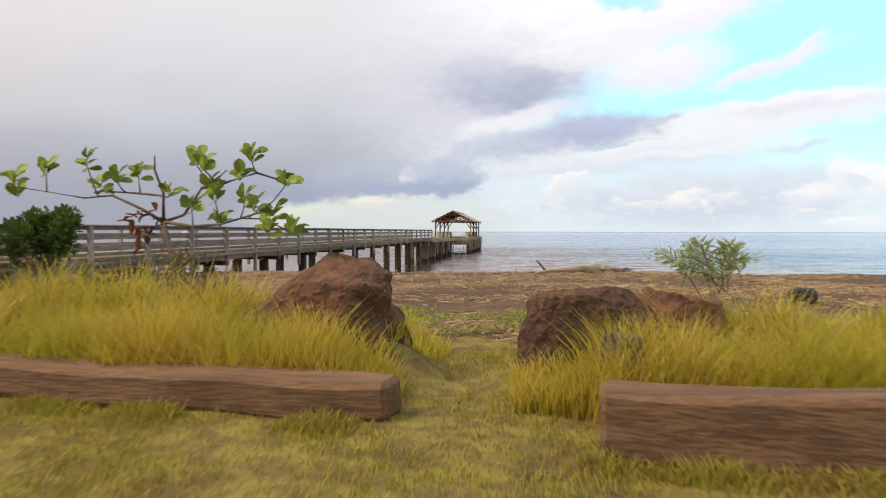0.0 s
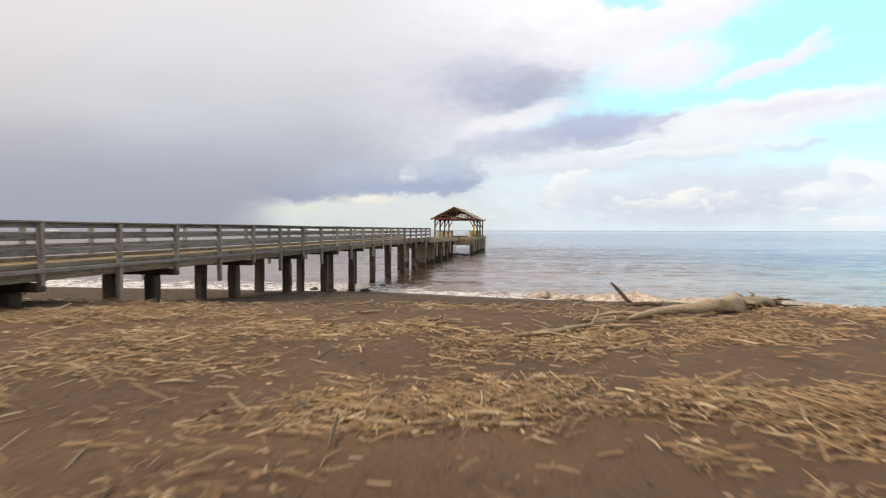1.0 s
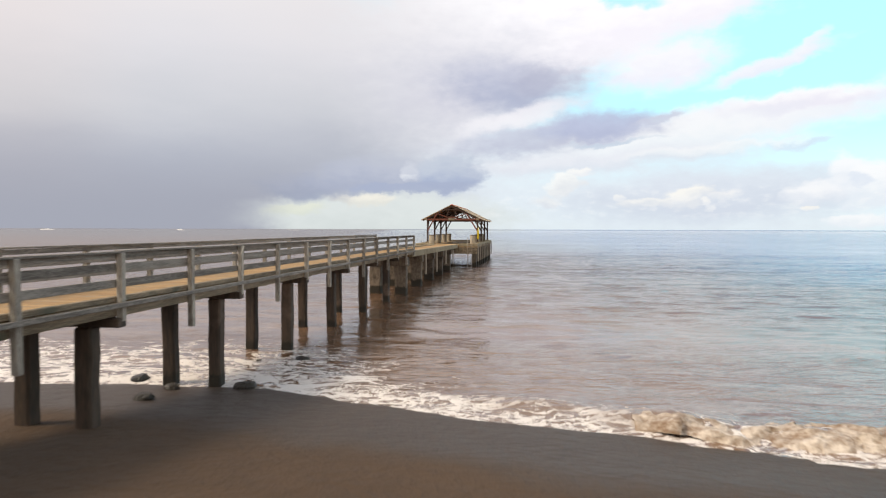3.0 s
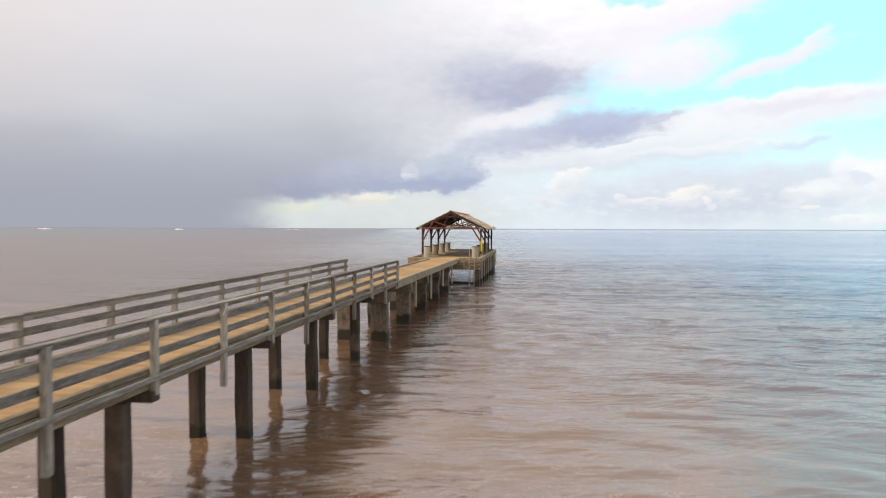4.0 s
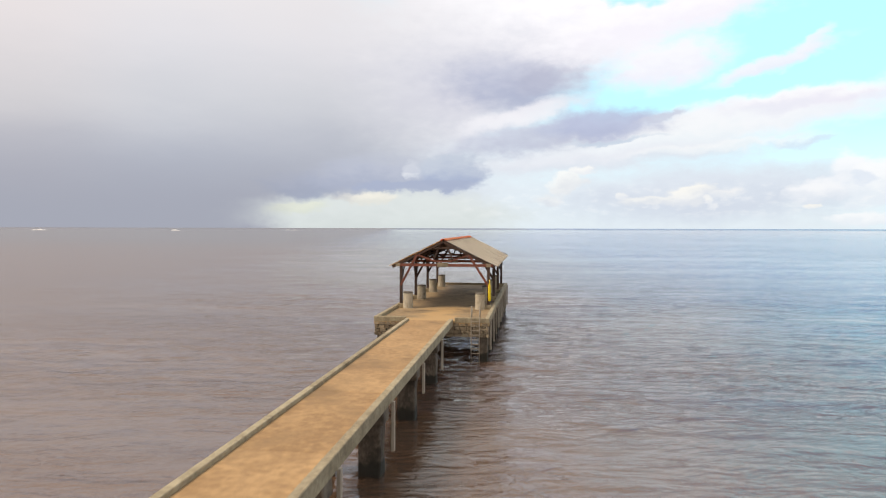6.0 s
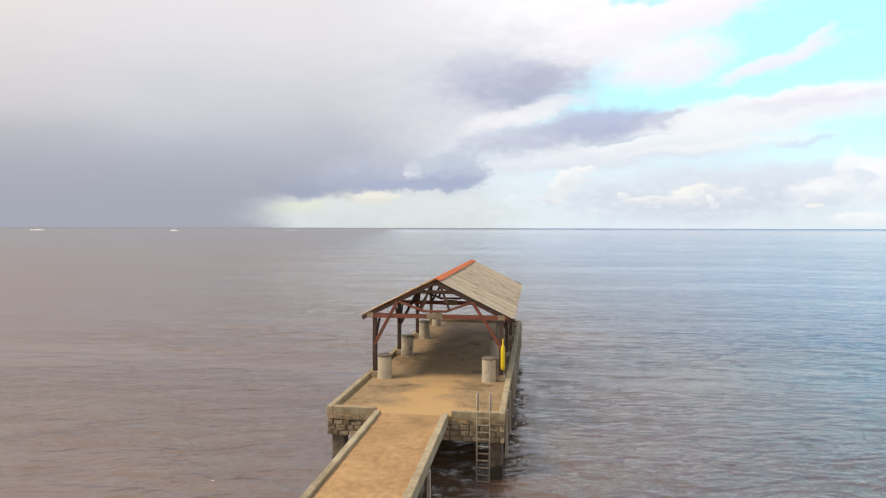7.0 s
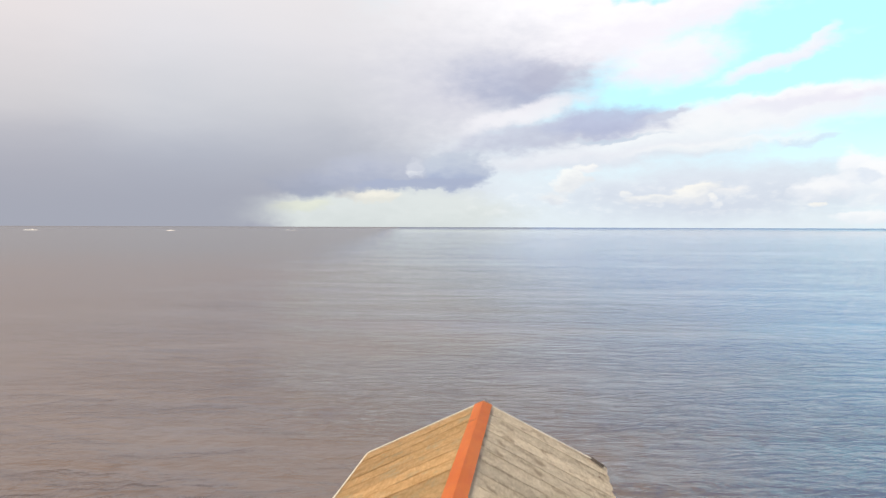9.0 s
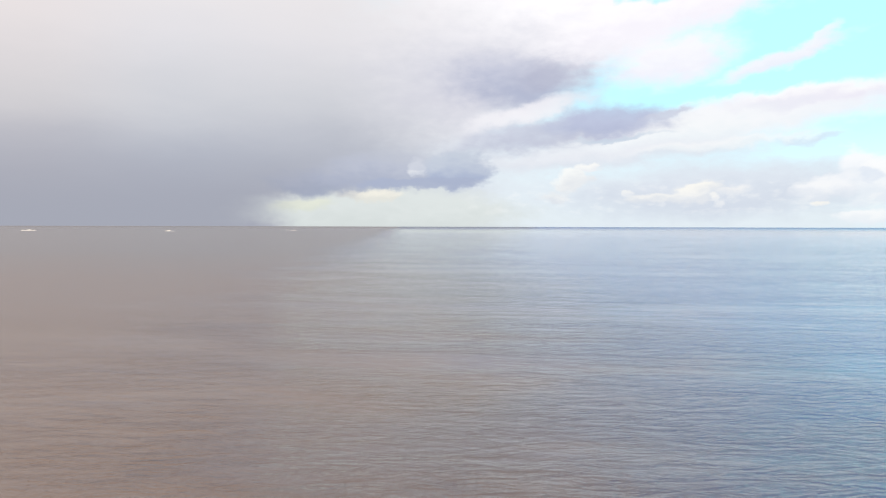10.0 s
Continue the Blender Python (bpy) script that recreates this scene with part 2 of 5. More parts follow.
sky = bank(sky, 24.3, 3.6, 0.85, 0.35, 0, 0.5, 0.5, (0.72, 0.79, 0.90), (0.72, 0.79, 0.90), 0.65)
sky = bank(sky, 21.7, 1.6, 0.65, 0.22, 0, 0.4, 0.6, (0.97, 0.94, 0.88), (0.85, 0.87, 0.89), 0.85)
puffs = w.mul(w.step(w.add(w.mul(fine, 0.65), w.mul(mid, 0.35)), 0.50, 0.62), w.mul(w.step(el, 4.2, 2.6), w.step(el, 0.5, 1.6)))
sky = w.mix(w.mul(w.mul(puffs, w.step(az, -8.5, -3.0)), w.step(az, 70, 40, 0, 0.25)), sky, (0.97, 0.96, 0.95))
# the rain curtain reaches the sea to the left
curtain = w.mul(w.step(w.add(az, w.add(w.mul(rag, 0.9), w.mul(el, -0.9))), -21.0, -28.0), w.step(az, -80, -60))
sky = w.mix(w.mul(curtain, w.step(el, 8, 0, 0, 0.9)), sky, (0.385, 0.40, 0.47))
sky = w.mix(1.0, sky, (0.988, 0.998, 1.0), "MULTIPLY")
ground_glow = w.mix(w.step(el, -0.6, -3.0), sky, (0.25, 0.22, 0.20))
back = w.node("ShaderNodeBackground", Color=ground_glow, Strength=1.0)
w.t.links.new(back, w.t.nodes.new("ShaderNodeOutputWorld").inputs[0])

sun = new("sun", bpy.data.lights.new("sun", "SUN"))
sun.data.energy, sun.data.angle, sun.data.color = 2.9, radians(18), (1.0, 0.82, 0.58)
sun.matrix_world = look((0, 0, 0), (-math.sin(SUN_AZ) * math.cos(SUN_EL), -math.cos(SUN_AZ) * math.cos(SUN_EL), -math.sin(SUN_EL)))

# ---- materials ----
def material(name, dark, light, scale=3.0, stretch=(1, 1, 1), rough=0.8, bump=0.3, depth=0.01, stain=None, stain_at=(0.55, 0.7), stain_scale=0.6, metal=0.0, spread=0.25, world_space=False, tide=None, flake=None, worn=None):
    """A weathered surface: fine grain and broad blotches between two colours, an optional stain, and relief."""
    m = bpy.data.materials.new(name)
    m.use_nodes = True
    n = Nodes(m.node_tree)
    luck = n.node("ShaderNodeObjectInfo", "Random")
    if world_space:
        v = n.node("ShaderNodeNewGeometry", "Position")
    else:
        v = n.t.nodes.new("ShaderNodeVectorMath")
        v.operation = "ADD"
        n.put(v.inputs[0], n.node("ShaderNodeTexCoord", "Object")), n.put(v.inputs[1], n.mul(luck, 41.0))
        v = v.outputs[0]
    vs = n.stretch(v, *stretch)
    grain = n.noise(vs, scale * 6, 5, 0.6)
    blotch = n.noise(vs, scale, 4, 0.6)
    f = n.add(n.mul(grain, 0.55), n.mul(blotch, 0.45))
    f = n.add(n.step(f, 0.33, 0.67), n.mul(n.sub(luck, 0.5), spread * 2))
    col = n.mix(n.math("ADD", f, 0.0, clamp=True), dark, light)
    if stain:
        col = n.mix(n.step(n.noise(v, stain_scale, 6, 0.65), *stain_at), col, stain)
    if worn:  # the trodden way from the walkway in under the roof, bleached and dusty
        ox, oy, _ = n.xyz(n.node("ShaderNodeNewGeometry", "Position"))
        ragged = n.mul(n.sub(n.noise(v, 0.55, 6, 0.62), 0.5), 5.0)
        way_ = n.mul(n.step(n.add(n.math("ABSOLUTE", n.sub(ox, 0.4)), ragged), 1.9, 0.4), n.step(n.add(oy, n.mul(ragged, 1.4)), 62.0, 57.5, 0.15, 1.0))
        way_ = n.math("MAXIMUM", way_, n.step(n.add(oy, n.mul(ragged, 0.4)), 55.4, 54.2))
        col = n.mix(n.mul(way_, 0.9), col, worn)
    if flake:  # short pale scuffs down the slope where the coating has lifted
        scuff = n.noise(n.stretch(v, 1.3, 13.0, 1.3), 1.0, 4, 0.62, 0.6)
        col = n.mix(n.step(scuff, 0.58, 0.70, 0, 0.6), col, flake)
    if tide:  # weed and slime up to the tide's mark
        place = n.node("ShaderNodeNewGeometry", "Position")
        mark = n.add(n.xyz(place)[2], n.mul(n.sub(n.noise(place, 2.5, 5, 0.65), 0.5), 0.7))
        col = n.mix(n.step(mark, tide + 0.12, tide - 0.05, 0, 0.9), col, (0.018, 0.016, 0.010))
    bsdf = n.t.nodes.new("ShaderNodeBsdfPrincipled")
    n.put(bsdf.inputs["Base Color"], col)
    n.put(bsdf.inputs["Roughness"], n.step(grain, 0.2, 0.8, max(rough - 0.12, 0.02), min(rough + 0.1, 1)))
    bsdf.inputs["Metallic"].default_value = metal
    if bump:
        n.put(bsdf.inputs["Normal"], n.bump(f, bump, depth))
    n.t.links.new(bsdf.outputs[0], n.t.nodes.new("ShaderNodeOutputMaterial").inputs[0])
    return m


RAIL = material("grey_timber", (0.115, 0.100, 0.088), (0.36, 0.33, 0.30), 2.0, (6, 0.6, 6), 0.85, 0.5, 0.006)
POST = material("post_timber", (0.16, 0.142, 0.125), (0.54, 0.50, 0.44), 2.0, (6, 6, 0.6), 0.85, 0.5, 0.006)
PLANK = material("deck_plank", (0.24, 0.145, 0.066), (0.47, 0.31, 0.155), 1.2, (0.5, 5, 5), 0.85, 0.5, 0.006, (0.24, 0.21, 0.16), (0.5, 0.72), 0.8)
STRINGER = material("stringer_timber", (0.13, 0.10, 0.068), (0.36, 0.29, 0.205), 1.6, (6, 0.5, 6), 0.85, 0.5, 0.008, (0.10, 0.10, 0.07), (0.55, 0.7), 0.9)
PILE = material("dark_pile", (0.028, 0.02, 0.015), (0.10, 0.07, 0.05), 1.6, (3, 3, 0.4), 0.75, 0.6, 0.015, (0.14, 0.10, 0.075), (0.58, 0.72), 0.8, tide=0.35)
BENT = material("wet_concrete", (0.07, 0.055, 0.042), (0.23, 0.185, 0.14), 1.3, (1, 1, 0.6), 0.8, 0.6, 0.015, (0.04, 0.03, 0.022), (0.56, 0.7), 0.7, tide=0.55)
KERB = material("kerb_concrete", (0.24, 0.19, 0.12), (0.44, 0.37, 0.25), 1.4, (1, 1, 1), 0.9, 0.4, 0.008, (0.16, 0.12, 0.07), (0.58, 0.72), 0.7)
SLAB = material("walkway_concrete", (0.28, 0.165, 0.074), (0.49, 0.31, 0.15), 0.6, (1, 1, 1), 0.9, 0.3, 0.006, (0.25, 0.155, 0.075), (0.46, 0.66), 0.30, world_space=True)
FLOOR = material("platform_concrete", (0.19, 0.13, 0.07), (0.34, 0.24, 0.135), 0.5, (1, 1, 1), 0.85, 0.3, 0.006, (0.13, 0.088, 0.05), (0.52, 0.66), 0.45, worn=(0.47, 0.30, 0.135))
STONE = material("facing_block", (0.17, 0.125, 0.08), (0.45, 0.36, 0.25), 1.5, (1, 1, 1), 0.9, 0.7, 0.02, (0.08, 0.06, 0.04), (0.56, 0.7), 1.0)
MORTAR = material("mortar", (0.06, 0.045, 0.032), (0.14, 0.105, 0.075), 2.0, bump=0.5)
BOLLARD = material("bollard_concrete", (0.33, 0.285, 0.215), (0.54, 0.48, 0.38), 1.2, (1, 1, 0.5), 0.9, 0.35, 0.006, (0.20, 0.17, 0.13), (0.56, 0.72), 0.9)
DARKTOP = material("bollard_top", (0.11, 0.095, 0.08), (0.22, 0.195, 0.165), 3.0, bump=0.4)
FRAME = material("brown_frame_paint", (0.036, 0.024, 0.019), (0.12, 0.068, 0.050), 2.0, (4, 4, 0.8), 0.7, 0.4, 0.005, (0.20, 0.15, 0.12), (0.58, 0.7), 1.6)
REDWOOD = material("red_frame_paint", (0.11, 0.036, 0.025), (0.27, 0.088, 0.058), 2.0, (0.8, 4, 4), 0.7, 0.4, 0.005, (0.09, 0.05, 0.035), (0.55, 0.68), 1.6)
RIDGE = material("red_ridge_sheet", (0.82, 0.23, 0.06), (0.90, 0.31, 0.09), 1.0, (1, 0.4, 1), 0.6, 0.15, 0.004, (0.36, 0.13, 0.07), (0.62, 0.76), 0.9)
TIN = material("galvanised_sheet", (0.60, 0.53, 0.43), (0.92, 0.84, 0.73), 2.6, (1.0, 1.6, 1.0), 0.75, 0.5, 0.015, (0.48, 0.40, 0.31), (0.52, 0.66), 1.6, 0.0, 0.08, flake=(0.90, 0.82, 0.70))
# left slope's sheets: rusty tan with the sun's warmth put into the colour
SUNWARM_RUST = material("sunwarm_rusted_sheet", (0.56, 0.36, 0.17), (0.88, 0.66, 0.38), 2.4, (0.8, 2.2, 0.8), 0.75, 0.5, 0.015, (0.60, 0.50, 0.33), (0.52, 0.66), 1.3, 0.0, 0.08, flake=(0.90, 0.76, 0.54))
PALE = material("pale_new_sheet", (0.62, 0.55, 0.45), (0.88, 0.81, 0.70), 1.4, (0.7, 2.0, 0.7), 0.75, 0.2, 0.005, (0.4, 0.33, 0.26), (0.64, 0.78), 1.1, 0.1)
YELLOW = material("yellow_plastic", (0.72, 0.52, 0.01), (0.85, 0.66, 0.02), 2.0, rough=0.4, bump=0.1, depth=0.003)
STEEL = material("ladder_steel", (0.30, 0.24, 0.18), (0.55, 0.48, 0.40), 4.0, rough=0.5, bump=0.3, depth=0.003, metal=0.4)
PIPE = material("pale_fender_timber", (0.26, 0.21, 0.16), (0.52, 0.45, 0.37), 2.0, (4, 4, 0.5), 0.85, 0.4, 0.006)
DRIFT = material("bleached_driftwood", (0.25, 0.18, 0.115), (0.52, 0.42, 0.30), 2.0, (1, 1, 5), 0.9, 0.6, 0.01)
DARKDRIFT = material("dark_driftwood", (0.045, 0.03, 0.02), (0.15, 0.10, 0.07), 2.0, (1, 1, 5), 0.9, 0.6, 0.01)
TIMBER = material("old_kerb_timber", (0.095, 0.050, 0.028), (0.26, 0.146, 0.080), 1.6, (0.5, 5, 5), 0.9, 0.7, 0.012, (0.27, 0.19, 0.125), (0.60, 0.72), 1.3)
ROCK = material("red_brown_boulder", (0.055, 0.028, 0.017), (0.205, 0.098, 0.050), 1.5, (1, 1, 1), 0.95, 0.9, 0.05, (0.26, 0.12, 0.06), (0.60, 0.72), 2.0)
GREYROCK = material("grey_boulder", (0.045, 0.04, 0.036), (0.17, 0.15, 0.13), 1.8, (1, 1, 1), 0.95, 0.9, 0.05)
BLACKROCK = material("wet_black_rock", (0.010, 0.009, 0.008), (0.045, 0.038, 0.03), 2.5, rough=0.35, bump=0.8, depth=0.03)
BARK = material("shrub_bark", (0.10, 0.075, 0.055), (0.24, 0.19, 0.14), 3.0, bump=0.5)


def island_material(name, tones, rough=0.8, through=0.0, patch=None):
    """Many small pieces in one mesh, each with a tone of its own."""
    m = bpy.data.materials.new(name)
    m.use_nodes = True
    n = Nodes(m.node_tree)
    r = n.node("ShaderNodeNewGeometry", "Random Per Island")
    ramp = n.t.nodes.new("ShaderNodeValToRGB")
    els = ramp.color_ramp.elements
    while len(els) < len(tones):
        els.new(0.5)
    for k, c in enumerate(tones):
        els[k].position, els[k].color = k / (len(tones) - 1), (*c, 1)
    n.put(ramp.inputs[0], r)
    grain = n.noise(n.node("ShaderNodeNewGeometry", "Position"), 30, 3)
    col = n.mix(n.step(grain, 0.3, 0.7, 0.0, 0.25), ramp.outputs[0], (0.10, 0.075, 0.04))
    if patch:  # whole tufts lean to another colour
        col = n.mix(n.step(n.noise(n.node("ShaderNodeNewGeometry", "Position"), 0.9, 4, 0.6), 0.46, 0.62, 0.0, 0.75), col, patch)
    bsdf = n.t.nodes.new("ShaderNodeBsdfPrincipled")
    n.put(bsdf.inputs["Base Color"], col)
    bsdf.inputs["Roughness"].default_value = rough
    shade = bsdf.outputs[0]
    if through:
        trans = n.node("ShaderNodeBsdfTranslucent", Color=col)
        mx = n.t.nodes.new("ShaderNodeMixShader")
        mx.inputs[0].default_value = through
        n.t.links.new(shade, mx.inputs[1]), n.t.links.new(trans, mx.inputs[2])
        shade = mx.outputs[0]
    n.t.links.new(shade, n.t.nodes.new("ShaderNodeOutputMaterial").inputs[0])
    return m


REED = island_material("dry_reed", [(0.16, 0.09, 0.045), (0.42, 0.28, 0.145), (0.26, 0.155, 0.08), (0.60, 0.46, 0.30), (0.06, 0.037, 0.022), (0.46, 0.31, 0.165), (0.20, 0.12, 0.065)], 0.8)
STRAW = island_material("tall_grass", [(0.78, 0.55, 0.06), (0.60, 0.50, 0.045), (0.82, 0.62, 0.15), (0.42, 0.43, 0.035), (0.80, 0.50, 0.09)], 0.7, through=0.40, patch=(0.46, 0.44, 0.04))
TURF = island_material("short_grass", [(0.35, 0.32, 0.03), (0.48, 0.40, 0.05), (0.27, 0.30, 0.026), (0.50, 0.38, 0.09)], 0.8, through=0.35, patch=(0.36, 0.26, 0.07))
VINE = island_material("beach_vine_leaf", [(0.30, 0.42, 0.025), (0.42, 0.48, 0.04), (0.20, 0.32, 0.025), (0.46, 0.44, 0.07)], 0.6, through=0.4)
LEAF = island_material("large_leaf", [(0.34, 0.47, 0.08), (0.46, 0.57, 0.13), (0.24, 0.36, 0.055), (0.54, 0.60, 0.18)], 0.5, through=0.45)
DARKLEAF = island_material("dark_bush_leaf", [(0.07, 0.14, 0.025), (0.12, 0.22, 0.045), (0.085, 0.17, 0.03)], 0.5, through=0.25)
DEADLEAF = island_material("dead_leaf", [(0.26, 0.09, 0.05), (0.36, 0.15, 0.08), (0.20, 0.10, 0.06)], 0.8, through=0.2)
FEATHER = island_material("feathery_leaf", [(0.28, 0.36, 0.12), (0.40, 0.46, 0.20), (0.20, 0.28, 0.09)], 0.6, through=0.35)


def sand_material():
    m = bpy.data.materials.new("brown_sand")
    m.use_nodes = True
    n = Nodes(m.node_tree)
    v = n.node("ShaderNodeNewGeometry", "Position")
    x, y, z = n.xyz(v)
    broad = n.noise(v, 0.25, 5, 0.6)
    grain = n.noise(v, 60, 3, 0.7)
    ripple = n.noise(v, 4, 5, 0.6)
    col = n.mix(n.step(broad, 0.35, 0.65), (0.100, 0.055, 0.028), (0.146, 0.083, 0.043))
    col = n.mix(n.step(grain, 0.35, 0.7, 0, 0.5), col, (0.095, 0.054, 0.030))
    col = n.mix(n.step(n.noise(v, 9, 3), 0.62, 0.72, 0, 0.55), col, (0.075, 0.05, 0.035))
    # the sheet turns to matted turf inland
    turf = n.step(n.add(n.mul(y, -1.0), n.add(n.mul(n.sub(broad, 0.5), 9.0), n.mul(n.sub(ripple, 0.5), 5.0))), 53.6, 55.8)
    soil = n.mix(n.step(ripple, 0.4, 0.6), (0.17, 0.118, 0.03), (0.26, 0.21, 0.04))
    col = n.mix(turf, col, soil)
    lump = n.noise(v, 1.3, 5, 0.65)
    col = n.mix(n.step(lump, 0.52, 0.66, 0, 0.5), col, (0.070, 0.042, 0.025))
    # damp below the last tide
    damp = n.step(n.add(z, n.mul(n.sub(n.noise(v, 0.5, 5, 0.6), 0.5), 0.9)), 2.25, 1.2)
    col = n.mix(n.mul(damp, 0.62), col, (0.050, 0.032, 0.020))
    # wet by the last wave
    wet = n.step(n.add(z, n.mul(n.sub(broad, 0.5), 0.3)), 0.52, 0.28)
    col = n.mix(n.mul(wet, 0.72), col, (0.045, 0.034, 0.028))
    bsdf = n.t.nodes.new("ShaderNodeBsdfPrincipled")
    n.put(bsdf.inputs["Base Color"], col)
    n.put(bsdf.inputs["Roughness"], n.math("SUBTRACT", 0.95, n.mul(wet, 0.42)))
    n.put(bsdf.inputs["Normal"], n.bump(n.add(n.add(n.mul(ripple, 1.0), n.mul(lump, 2.2)), n.mul(grain, 0.12)), 0.9, 0.10))
    n.t.links.new(bsdf.outputs[0], n.t.nodes.new("ShaderNodeOutputMaterial").inputs[0])
    return m


def sea_material():
    m = bpy.data.materials.new("silty_sea")
    m.use_nodes = True
    n = Nodes(m.node_tree)
    v = n.node("ShaderNodeNewGeometry", "Position")
    x, y, z = n.xyz(v)
    # silt from the shore, bluer to the right and far out
    silt = n.noise(n.stretch(v, 0.03, 0.06, 1), 1.0, 5, 0.6, 0.5)
    across = n.math("MINIMUM", n.math("MAXIMUM", x, -60.0), 60.0)
    far = n.step(n.add(n.add(n.mul(y, 0.0055), n.mul(across, 0.015)), n.mul(n.sub(silt, 0.5), 1.6)), 0.0, 1.6)
    # the slack water to port, grey under the rain
    port = n.step(n.add(n.add(x, n.mul(n.math("MAXIMUM", y, 0.0), 0.21)), n.mul(n.sub(silt, 0.5), 70.0)), 22.0, -48.0)
    col = n.mix(far, (0.116, 0.067, 0.040), n.mix(port, (0.030, 0.056, 0.125), (0.085, 0.070, 0.064)))
    bluer = n.add(n.add(n.mul(across, 2.0), n.mul(n.math("MINIMUM", y, 400.0), 0.45)), n.mul(n.sub(silt, 0.5), 90.0))
    col = n.mix(n.step(bluer, 50.0, 190.0, 0, 0.8), col, (0.036, 0.125, 0.36))
    col = n.mix(n.step(silt, 0.55, 0.75, 0, 0.35), col, (0.155, 0.096, 0.062))
    # lace of foam where the swell breaks on the beach
    s = n.noise(n.stretch(v, 0.5, 0.9, 1), 1.1, 5, 0.6, 0.8)
    wisp = n.noise(n.stretch(v, 1.4, 2.4, 1), 1.0, 6, 0.65, 1.6)
    drift = n.noise(v, 0.8, 4, 0.6)
    cells = n.t.nodes.new("ShaderNodeTexVoronoi")
    cells.feature = "DISTANCE_TO_EDGE"
    n.put(cells.inputs["Vector"], n.join(n.add(n.mul(x, 0.75), n.mul(wisp, 2.2)), n.add(n.mul(y, 1.5), n.mul(drift, 3.0)), 0.0))
    cells.inputs["Scale"].default_value = 1.0
    small = n.t.nodes.new("ShaderNodeTexVoronoi")
    small.feature = "DISTANCE_TO_EDGE"
    n.put(small.inputs["Vector"], n.join(n.add(n.mul(x, 2.2), n.mul(drift, 2.5)), n.add(n.mul(y, 3.6), n.mul(wisp, 2.5)), 3.0))
    small.inputs["Scale"].default_value = 1.0
    lace = n.math("MINIMUM", cells.outputs["Distance"], n.add(n.mul(small.outputs["Distance"], 1.4), n.mul(n.step(s, 0.62, 0.42), 0.3)))
    # the shore runs obliquely: edge is the way out from it, less nine metres
    edge = n.add(y, n.mul(n.math("MINIMUM", n.math("MAXIMUM", n.sub(x, 3.0), 0.0), 25.0), 0.28))
    near = n.step(n.add(n.add(edge, n.mul(n.math("MINIMUM", n.math("MAXIMUM", n.sub(x, 3.5), 0.0), 6.0), 0.95)), n.mul(n.sub(s, 0.5), 13.0)), 0.0, -7.0)
    foam = n.mul(n.step(near, 0.05, 0.5), n.step(n.sub(lace, n.mul(n.mul(near, s), 0.14)), 0.045, 0.0))
    foam = n.math("MAXIMUM", foam, n.mul(n.step(n.add(edge, n.mul(n.sub(s, 0.5), 5.0)), -6.9, -8.4), n.step(wisp, 0.48, 0.56)))
    streak = n.noise(n.stretch(v, 0.35, 1.5, 1), 1.0, 6, 0.65, 1.2)
    foam = n.math("MAXIMUM", foam, n.mul(n.step(edge, 12.0, -2.0, 0, 0.35), n.step(n.math("ABSOLUTE", n.sub(streak, 0.5)), 0.010, 0.0)))
    col = n.mix(n.step(n.add(edge, n.mul(n.sub(silt, 0.5), 30.0)), 44.0, -2.0, 0, 0.65), col, (0.220, 0.130, 0.080))
    col = n.mix(foam, col, (0.72, 0.68, 0.66))
    # the small waves run a little aslant of the shore
    turned = n.join(n.add(n.mul(x, 0.978), n.mul(y, 0.208)), n.sub(n.mul(y, 0.978), n.mul(x, 0.208)), 0.0)
    swell = n.noise(n.stretch(v, 0.22, 0.55, 1), 1.0, 3, 0.5, 0.4)
    ridge = lambda f: n.sub(1.0, n.mul(n.math("ABSOLUTE", n.sub(f, 0.5)), 3.0))
    chop = ridge(n.noise(n.stretch(turned, 0.20, 0.62, 1), 1.0, 4, 0.58, 0.5))
    curl = ridge(n.noise(n.stretch(turned, 0.9, 2.4, 1), 1.0, 4, 0.55, 0.4))
    tiny = n.noise(n.stretch(turned, 3.2, 7.5, 1), 1.0, 2, 0.5, 0.3)
    roller = ridge(n.noise(n.stretch(v, 0.055, 0.24, 1), 1.0, 4, 0.55, 0.4))
    # slicks and gusts lie in long streaks
    slick = n.add(n.mul(n.noise(n.stretch(v, 0.02, 0.06, 1), 1.0, 4, 0.6), 0.5), n.mul(n.noise(n.stretch(v, 0.0035, 0.028, 1), 1.0, 4, 0.6), 0.5))
    gust = n.mul(n.step(slick, 0.38, 0.60, 0.22, 1.15), n.sub(1.0, n.mul(port, 0.72)))
    h = n.add(n.mul(swell, 0.20), n.mul(n.add(n.add(n.mul(roller, 0.38), n.mul(chop, 0.44)), n.add(n.mul(curl, 0.085), n.mul(tiny, 0.014))), gust))
    # smoother in the lee of the beach
    h = n.mul(h, n.mul(n.step(y, 1700.0, 350.0, 0.02, 1.0), n.step(edge, -6.0, 65.0, 0.5, 1.0)))
    # the open sea, rough with small waves, mirrors less at a glance
    open_sea = n.step(y, 900.0, 3600.0)
    bsdf = n.t.nodes.new("ShaderNodeBsdfPrincipled")
    n.put(bsdf.inputs["Base Color"], col)
    n.put(bsdf.inputs["Roughness"], n.math("MAXIMUM", n.math("MAXIMUM", n.step(foam, 0, 1, 0.06, 0.8), n.add(n.mul(port, 0.18), 0.075)), n.mul(open_sea, 0.32)))
    n.put(bsdf.inputs["Specular IOR Level"], n.math("SUBTRACT", 0.54, n.mul(open_sea, 0.32)))
    bsdf.inputs["IOR"].default_value = 2.1
    n.put(bsdf.inputs["Normal"], n.bump(h, 0.85, 0.5))
